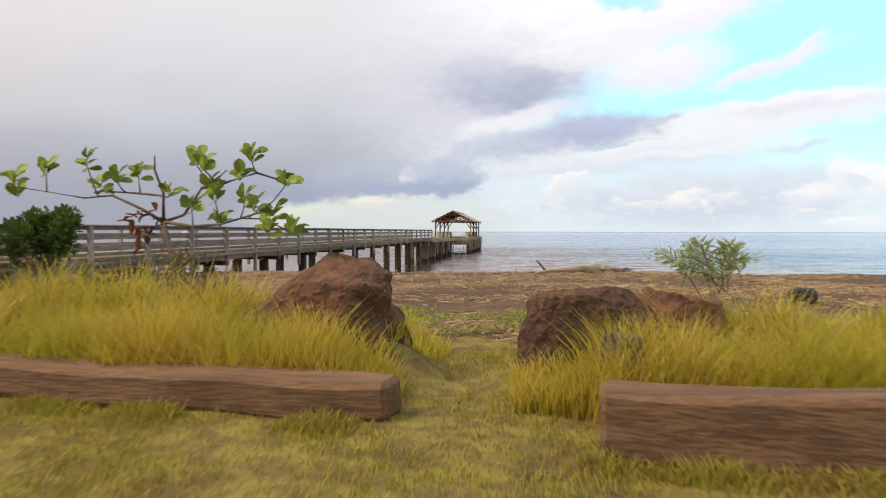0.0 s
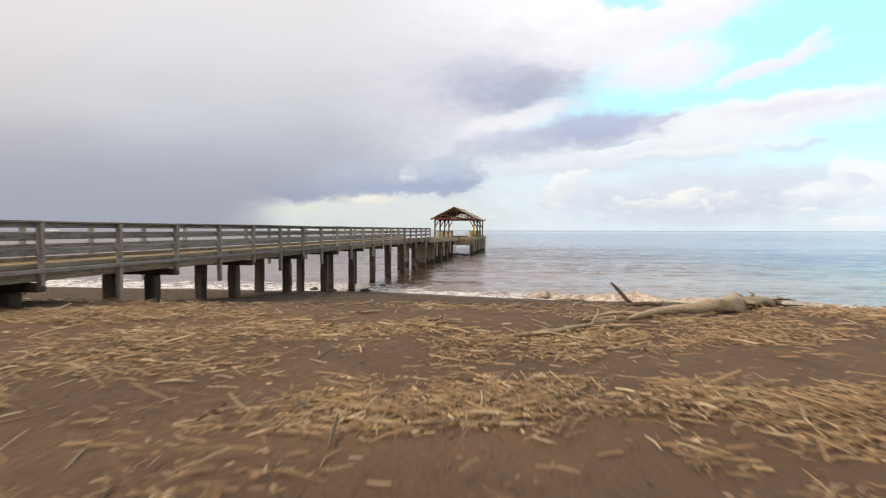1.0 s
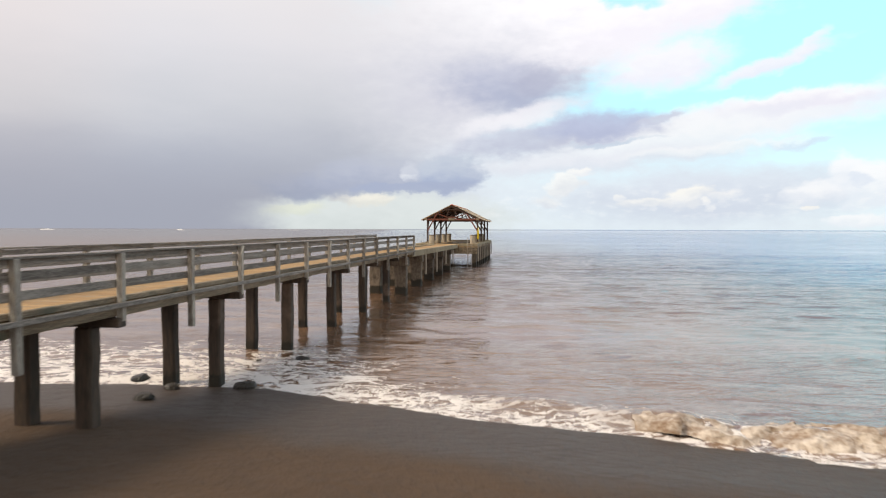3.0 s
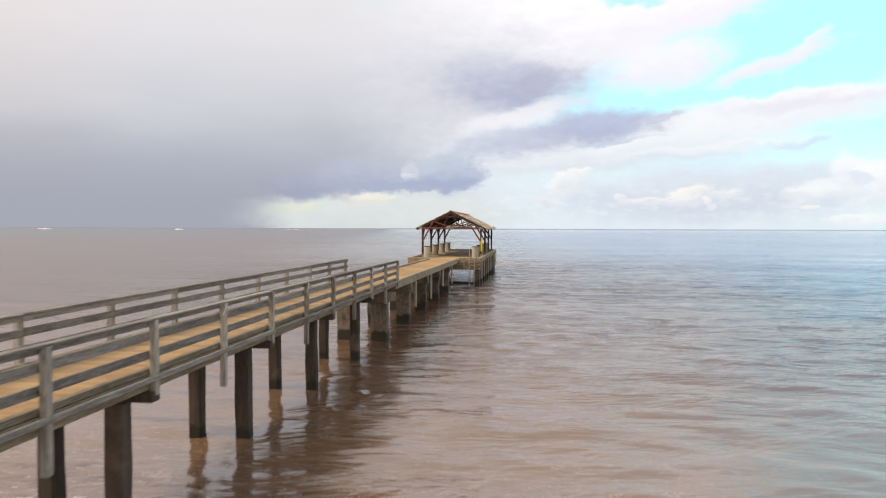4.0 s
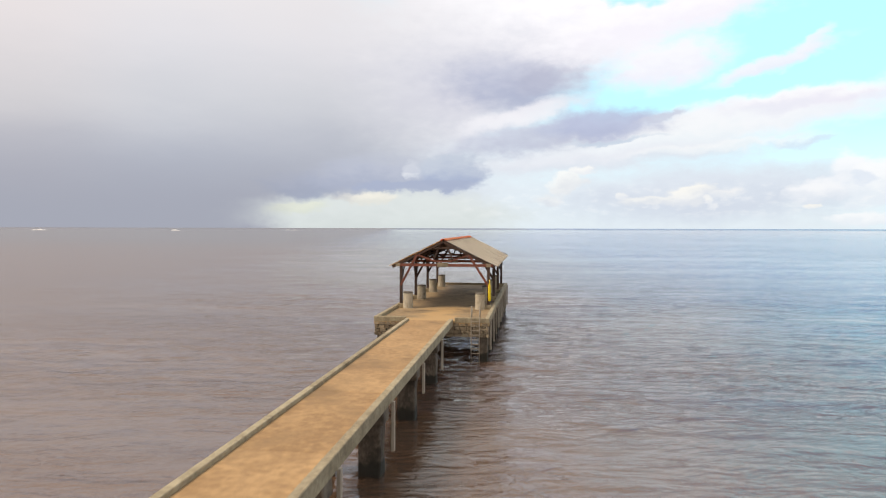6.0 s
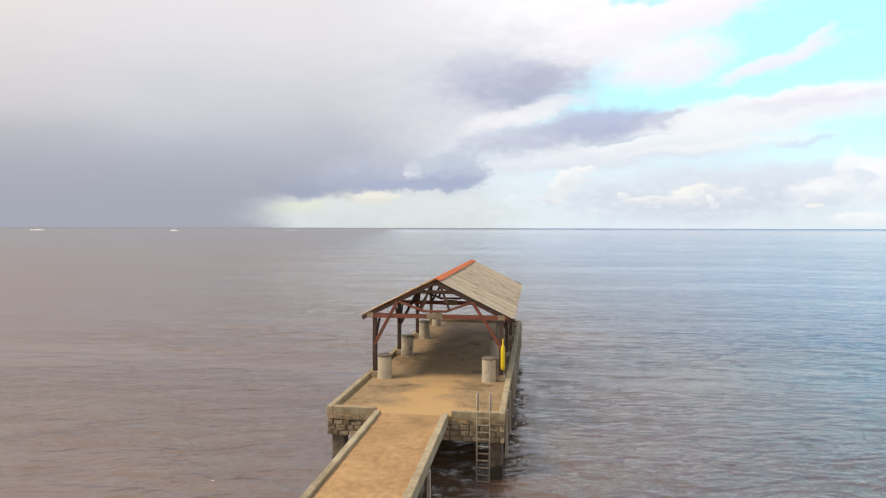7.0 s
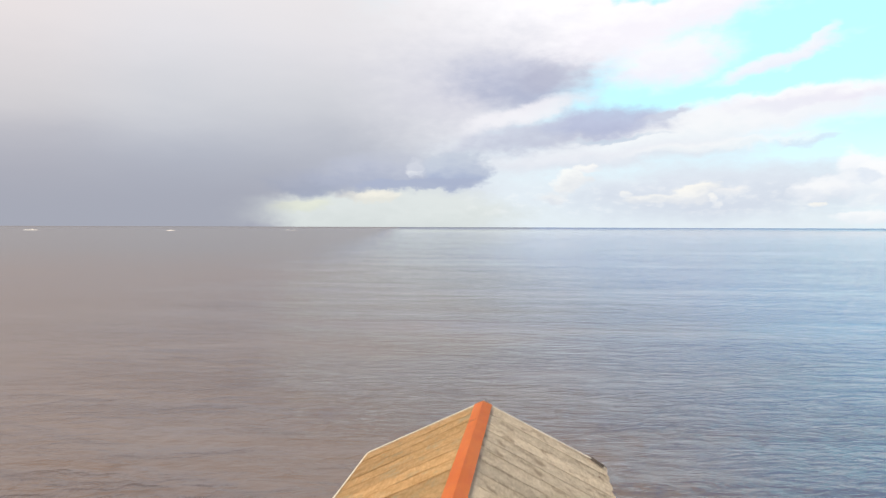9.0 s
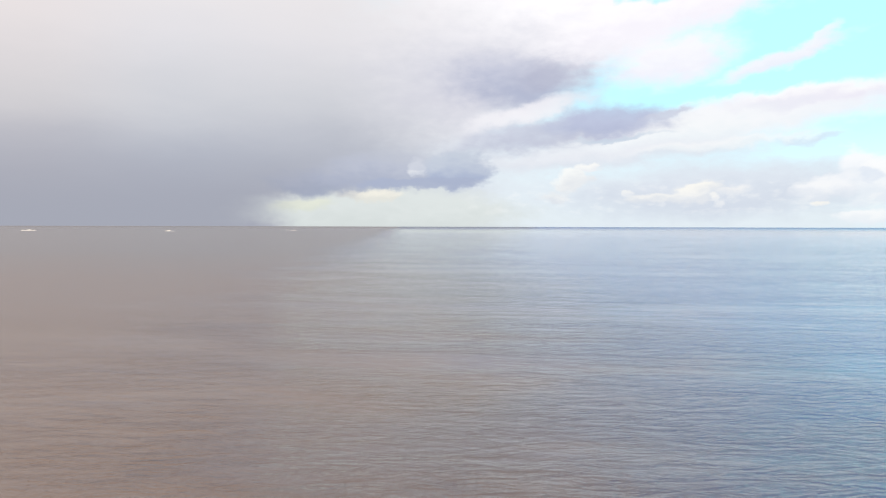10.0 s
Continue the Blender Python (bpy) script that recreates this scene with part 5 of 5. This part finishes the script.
# ---- grass ----
def blades(count, place, height, lean, wide):
    verts, faces = [], []
    made = 0
    while made < count:
        spot = place()
        if spot is None:
            continue
        x, y, k = spot
        made += 1
        h = height * k * rng.uniform(0.55, 1.25)
        a = rng.uniform(0, 2 * math.pi)
        l = lean * h * rng.uniform(0.2, 1.3)
        dx_, dy_ = math.cos(a) * l, math.sin(a) * l
        t = rng.uniform(0, math.pi)
        wx, wy = math.cos(t) * wide, math.sin(t) * wide
        z = ground_z(x, y) - 0.01
        b = len(verts)
        for f_, g in ((0, 1.0), (0.45, 0.85), (0.8, 0.5)):
            ox, oy = x + dx_ * f_ ** 2, y + dy_ * f_ ** 2
            verts += [(ox - wx * g, oy - wy * g, z + h * f_), (ox + wx * g, oy + wy * g, z + h * f_)]
        verts.append((x + dx_, y + dy_, z + h))
        faces += [(b, b + 1, b + 3, b + 2), (b + 2, b + 3, b + 5, b + 4), (b + 4, b + 5, b + 6)]
    return verts, faces


def path_clear(x, y):
    """The trodden gap between the timbers, which wanders to the beach."""
    c = 14.45 + 0.10 * (y + 58) + 0.3 * noise.noise(Vector((y * 0.5, 0, 0)))
    return abs(x - c) - (0.75 + 0.25 * noise.noise(Vector((x, y, 4))))


def tall_spot():
    x, y = rng.uniform(0, 25), rng.uniform(-58.8, -55.1)
    d = path_clear(x, y)
    if d < 0 or rng.random() < (y + 56.2) * 0.9:
        return None
    n = noise.noise(Vector((x * 0.8, y * 0.8, 2)))
    if rng.random() > 0.55 + n:
        return None
    tuft = noise.noise(Vector((x * 1.9, y * 1.9, 31)))
    return x, y, min(1.0, 0.35 + d * 0.55) * (0.85 + 0.45 * n + 0.45 * tuft) * (1.35 if x < 10.8 else 0.78 if x > 16.3 else 1.0)


def turf_spot():
    x, y = rng.uniform(4, 25), rng.uniform(-63.5, -55)
    if y > -59 and path_clear(x, y) > 0.25:
        return None
    n = noise.noise(Vector((x * 1.1, y * 1.1, 12)))
    if rng.random() > 0.6 + n:
        return None
    return x, y, 0.8 + 0.5 * n + 0.9 * max(0, noise.noise(Vector((x * 2.3, y * 2.3, 44))))


def seed_spot():
    s = tall_spot()
    return None if s is None or s[2] < 0.6 else (s[0], s[1], s[2])


v, f = blades(60000, tall_spot, 0.56, 0.60, 0.0075)
tagged(new("tall_grass", raw("tall_grass", v, f, STRAW)), "tall dry yellow-green grass in tufts", "grass", kind="stuff")
def tuft_spot():
    """Tufts between the timbers and the boulders' feet."""
    x, y = rng.uniform(10.5, 17.8), rng.uniform(-58.75, -58.2)
    if 13.80 < x < 14.75:
        return None
    return x, y, (0.85 + 0.45 * noise.noise(Vector((x * 2.1, y, 15)))) * min(1.15, 0.40 + 1.1 * max(13.8 - x, x - 14.75))


v, f = blades(11000, tuft_spot, 0.58, 0.6, 0.0055)
tagged(new("grass_tufts", raw("grass_tufts", v, f, STRAW)), "golden grass tufts at the feet of boulders", "grass", kind="stuff")
v, f = blades(6500, seed_spot, 0.66, 0.55, 0.004)
tagged(new("grass_stalk_growth", raw("grass_stalk_growth", v, f, REED)), "thin straw-coloured seeding stalks over the grass", "grass", kind="stuff")
def fringe_spot():
    """Grass grown up against the timbers' faces."""
    x = rng.uniform(6, 25)
    y = -59.0 + 0.0707 * (13.9 - x) - 0.28 if x < 13.7 else -59.4 - 0.127 * (x - 15.36) - 0.28
    if 13.7 < x < 15.2 or noise.noise(Vector((x * 1.3, 3, 51))) < (0.02 if x < 13.7 else -0.5):
        return None
    return x, y - abs(rng.normal(0, 0.12)), 1.0 + 0.6 * noise.noise(Vector((x * 3.1, 7, 15)))


v, f = blades(12000, fringe_spot, 0.11, 0.9, 0.005)
tagged(new("grass_fringe", raw("grass_fringe", v, f, TURF)), "olive grass grown up against old timbers", "grass", kind="stuff")
v, f = blades(60000, turf_spot, 0.07, 0.9, 0.0055)
tagged(new("lawn", raw("lawn", v, f, TURF)), "short olive trodden grass", "grass", kind="stuff")


def leaf_mesh(name, mat, length, wide, fold=0.25, droop=0.25):
    """An obovate leaf with a folded midrib, thick enough to have two faces."""
    bm = bmesh.new()
    rows = []
    for f_, g in ((0.0, 0.12), (0.2, 0.55), (0.5, 0.95), (0.75, 1.0), (0.93, 0.6), (1.0, 0.1)):
        z = -droop * length * f_ ** 2
        rows.append([bm.verts.new((-wide * g / 2, length * f_, z + fold * wide * g / 2)), bm.verts.new((0, length * f_, z)), bm.verts.new((wide * g / 2, length * f_, z + fold * wide * g / 2))])
    for a, b in zip(rows, rows[1:]):
        for k in range(2):
            bm.faces.new((a[k], a[k + 1], b[k + 1], b[k]))
    bmesh.ops.solidify(bm, geom=bm.faces[:], thickness=0.003)
    return mesh_of(name, bm, mat, True)


def scatter_leaves(spots, length, wide):
    verts, faces = [], []
    for p, d in spots:
        d = d.normalized()
        s = d.cross(Vector((rng.normal(0, 0.4), rng.normal(0, 0.4), 1))).normalized()
        n = s.cross(d)
        l, w_ = length * rng.uniform(0.7, 1.3), wide * rng.uniform(0.7, 1.3)
        b = len(verts)
        verts += [tuple(p), tuple(p + d * l * 0.5 - s * w_ / 2 + n * w_ * 0.2), tuple(p + d * l), tuple(p + d * l * 0.5 + s * w_ / 2 + n * w_ * 0.2), tuple(p + d * l * 0.5 - n * 0.002)]
        faces += [(b, b + 4, b + 1), (b + 1, b + 4, b + 2), (b + 2, b + 4, b + 3), (b + 3, b + 4, b)]
    return verts, faces


def unit():
    v = Vector((rng.normal(), rng.normal(), rng.normal()))
    return v.normalized()


# low green vine between grass and sand
spots = []
for _ in range(16000):
    x, y = rng.uniform(5, 22), rng.uniform(-55.4, -50.9)
    if noise.noise(Vector((x * 0.7, y * 1.3, 21))) > (-0.12 if x < 13.2 else 0.10) + 0.10 * abs(y + 53.4):
        spots.append((Vector((x, y, ground_z(x, y) + rng.uniform(0.01, 0.13))), Vector((rng.normal(), rng.normal(), rng.uniform(0, 0.9)))))
v, f = scatter_leaves(spots, 0.08, 0.05)
tagged(new("beach_vine", raw("beach_vine", v, f, VINE)), "bright green creeping vine on the sand's edge", "vine", kind="stuff")

# tall shrub with big grey-green leaves on bare crooked branches
shrub = thing("tall_shrub", "sparse shrub with clusters of large pale green leaves", "shrub")
ROOT = Vector((10.24, -55.62, 2.4))
FORK = Vector((10.05, -55.62, 4.24))
part("trunk", tube([ROOT, ROOT.lerp(FORK, 0.5) + Vector((0.1, 0.05, 0)), FORK], [0.06, 0.045, 0.035], 8, wobble=0.3), BARK, shrub, smooth=True)
leafs = [leaf_mesh("leaf", LEAF, l, l * 0.66, fo, dr) for l, fo, dr in ((0.18, 0.25, 0.2), (0.15, 0.2, 0.3), (0.20, 0.3, 0.15))]
TIPS = [(7.7, 4.7), (8.04, 4.86), (8.47, 4.97), (9.06, 5.07), (9.13, 4.76), (9.33, 4.87), (9.62, 4.95), (10.23, 4.68), (10.51, 5.09), (10.79, 4.98), (11.09, 4.9), (11.32, 5.12), (11.82, 4.8), (10.7, 4.75), (11.06, 4.6), (10.51, 4.49), (11.48, 4.42), (11.63, 4.19), (11.9, 4.17), (10.9, 4.6), (11.35, 4.47), (10.84, 4.29)]
BOUGHS = [[FORK, (9.78, -55.67, 4.41), (9.38, -55.72, 4.59), (8.98, -55.72, 4.56), (8.51, -55.82, 4.64), (7.96, -55.82, 4.72)],
         [FORK, (10.02, -55.57, 4.59), (9.66, -55.52, 4.63), (9.21, -55.47, 4.66)],
         [FORK, (10.08, -55.67, 4.62), (9.99, -55.72, 4.92), (10.02, -55.77, 5.11)],
         [FORK, (10.28, -55.52, 4.34), (10.51, -55.47, 4.7), (10.75, -55.42, 4.86), (10.84, -55.42, 4.94)],
         [FORK, (10.52, -55.72, 4.18), (10.93, -55.77, 4.21), (11.48, -55.82, 4.36)],
         [(10.51, -55.47, 4.7), (10.84, -55.52, 4.75), (11.31, -55.52, 4.89), (11.77, -55.52, 4.75)]]
for i, pts in enumerate(BOUGHS):
    part("branch", tube(pts, [0.026, 0.020, 0.015, 0.011, 0.008, 0.006][:len(pts)], 7, wobble=0.4, seed=i), BARK, shrub, smooth=True)
nodes = [Vector(p) for pts in BOUGHS for p in pts[1:]] + [Vector(pts[k]).lerp(Vector(pts[k + 1]), 0.5) for pts in BOUGHS for k in range(1, len(pts) - 1)]
for i, (x, z) in enumerate(TIPS):
    tip = Vector((x, -55.62 + rng.uniform(-0.35, 0.35), z - 0.08))
    near_ = min(nodes, key=lambda q: (q - tip).length + (0.6 if q.z > tip.z else 0))
    part("branch", tube([near_, near_.lerp(tip, 0.5) + Vector((0, 0, -0.03)), tip], [0.012, 0.010, 0.007], 6, wobble=0.3, seed=i), BARK, shrub, smooth=True)
    for k in range(10):
        a = 2.4 * k + rng.uniform(-0.4, 0.4)
        lift = rng.uniform(-0.15, 1.9)
        d = Vector((math.cos(a), math.sin(a), lift)).normalized()
        # the blades turn their faces out and up, to the open south-west
        face = Vector((rng.normal(-0.2, 0.5), -0.7, 0.7))
        s_ = d.cross(face).normalized()
        n_ = s_.cross(d)
        m = Matrix((s_, d, n_)).transposed().to_4x4()
        m.translation = tip + Vector((0, 0, 0.16 * (k / 10) - 0.05)) + d * 0.02
        part("leaf", leafs[k % 3], None, shrub, m=m)
# dead leaves hang at the fork
dead = [leaf_mesh("dead_leaf", DEADLEAF, 0.16, 0.08, 0.6, 0.5)]
for i in range(26):
    p = FORK + Vector((rng.normal(-0.22, 0.13), rng.normal(0, 0.1), rng.normal(-0.05, 0.10)))
    m = unit().to_track_quat("Y", "Z").to_matrix().to_4x4()
    m.translation = p
    part("dead_leaf", dead[0], None, shrub, m=m)

# thicket of dry stalks about its foot
thicket = thing("dry_thicket", "thicket of dry brown leaning stalks about the foot of a shrub", "thicket")
for i in range(70):
    g = rng.normal(10.3, 0.58)
    base = Vector((g, -55.7 + rng.uniform(-0.35, 0.45), 2.5))
    h = 0.2 + max(0.5, 1.40 - 0.75 * abs(g - 10.3)) * rng.uniform(0.6, 1.05)
    top_ = base + Vector((rng.normal(0, 0.28), rng.normal(0, 0.2), h))
    part("stalk", tube([base, base.lerp(top_, 0.5) + unit() * 0.06, top_], [0.012, 0.010, 0.004], 5, wobble=0.3, seed=i), random.choice((DRIFT, BARK, BARK)), thicket)
spots = []
for i in range(900):
    g = rng.normal(10.3, 0.56)
    h = max(0.4, 1.3 - 0.8 * abs(g - 10.3)) * rng.uniform(0.3, 1.0)
    spots.append((Vector((g, -55.7 + rng.uniform(-0.35, 0.4), ground_z(g, -55) + h)), unit()))
v, f = scatter_leaves(spots, 0.10, 0.04)
tagged(part("dry_leaves", raw("dry_leaves", v, f, island_material("dry_leaf", [(0.24, 0.18, 0.06), (0.20, 0.24, 0.05), (0.32, 0.22, 0.09), (0.15, 0.09, 0.05)], 0.8, through=0.25)), None, thicket), kind="stuff")


def bushy(name, label, centre, radii, count, mat, length, wide, stems=9):
    t = thing(name, label, "bush")
    c = Vector(centre)
    base = Vector((c.x, c.y, ground_z(c.x, c.y)))
    knots = []
    for i in range(26):
        d = unit()
        knots.append(c + Vector((d.x * radii[0], d.y * radii[1], d.z * radii[2])) * rng.uniform(0.4, 0.95))
    for i in range(stems):
        q = knots[i]
        part("stem", tube([base + Vector((rng.normal(0, 0.08), rng.normal(0, 0.08), -0.04)), base.lerp(q, 0.5) + unit() * 0.06, q], [0.022, 0.014, 0.006], 6), BARK, t)
    spots_ = []
    for i in range(count):
        k = knots[i % len(knots)]
        d = unit()
        spots_.append((k + d * min(radii) * 0.42 * rng.random() ** 0.5, d + Vector((0, 0, 0.4))))
    v_, f_ = scatter_leaves(spots_, length, wide)
    tagged(part("crown", raw("crown", v_, f_, mat), None, t), kind="stuff")
    return t


bushy("round_bush", "dense dark green rounded bush beside the pier railing", (2.9, -48.9, 3.95), (1.05, 0.8, 0.72), 3400, DARKLEAF, 0.14, 0.10)
fern = thing("feathery_shrub", "feathery light green shrub with arching fronds above the boulders", "shrub")


def frond(a, b, sag, seed):
    """An arching stem with pairs of narrow leaflets."""
    verts_, faces_ = [], []
    a, b = Vector(a), Vector(b)
    pts = [a.lerp(b, k / 13) + Vector((0, 0, sag * math.sin(math.pi * k / 13))) for k in range(14)]
    for k in range(2, 14):
        d = (pts[k] - pts[k - 1]).normalized()
        for side in (-1, 1):
            for _ in range(1):
                s_ = (d.cross(Vector((rng.normal(0, 0.3), -0.6, 0.8))).normalized() * side + d * 0.7 + Vector((0, 0, rng.normal(0, 0.15)))).normalized()
                l = 0.15 * math.sin(math.pi * (k / 14) ** 0.8) + 0.03
                t = d.cross(s_).normalized().cross(s_) * 0.011
                p = pts[k] + d * rng.uniform(-0.02, 0.02)
                n_ = len(verts_)
                verts_ += [tuple(p), tuple(p + s_ * l * 0.5 + t), tuple(p + s_ * l), tuple(p + s_ * l * 0.5 - t)]
                faces_ += [(n_, n_ + 1, n_ + 2, n_ + 3)]
    return pts, verts_, faces_


HEART = Vector((16.69, -57.0, 3.545))
part("stem", tube([(16.71, -57.0, 2.6), (16.72, -56.98, 3.2), HEART], [0.025, 0.02, 0.014], 7), BARK, fern, smooth=True)
for i in range(17):
    g = (i % 9) / 8
    end = (16.13 + 1.05 * g + rng.normal(0, 0.05), -57.0 + rng.normal(0, 0.3), 3.83 + 0.22 * math.sin(math.pi * (0.15 + 0.7 * g)) + rng.uniform(-0.16, 0.03))
    start = HEART + Vector((rng.normal(0, 0.10), rng.normal(0, 0.08), rng.uniform(-0.1, 0.12)))
    pts, v, f = frond(start, end, 0.10, i)
    fr = part("frond", raw("frond", v, f, FEATHER), None, fern)
    part("rib", tube(pts[::3], [0.007, 0.006, 0.005, 0.004, 0.003][:len(pts[::3])], 5), BARK, fr)
bushy("low_weed", "low bright green weed beside a grey boulder", (15.5, -55.9, 2.95), (0.35, 0.3, 0.22), 500, VINE, 0.07, 0.03, 6)

bushy("low_weed", "low green weed under a feathery shrub", (16.5, -58.1, 2.95), (0.4, 0.3, 0.25), 700, FEATHER, 0.08, 0.03, 8)

# ---- deck planks, one by one ----
plank_meshes = []
for i in range(6):
    bm = box(XL + 0.20, XR - 0.20, -0.124, 0.124, -0.055, 0.0, 0.006)
    plank_meshes.append(mesh_of("plank", bm, PLANK))
n_planks = 298
pitch_y = (Y_END + 0.10 - Y_START) / n_planks
for i in range(n_planks):
    y = Y_START + (i + 0.5) * pitch_y
    part("plank", plank_meshes[i % 6], None, pier, m=pose(random.uniform(-0.015, 0.015), y, DECK + random.uniform(-0.004, 0.004), random.uniform(-0.6, 0.6), 0, random.uniform(-0.25, 0.25)))
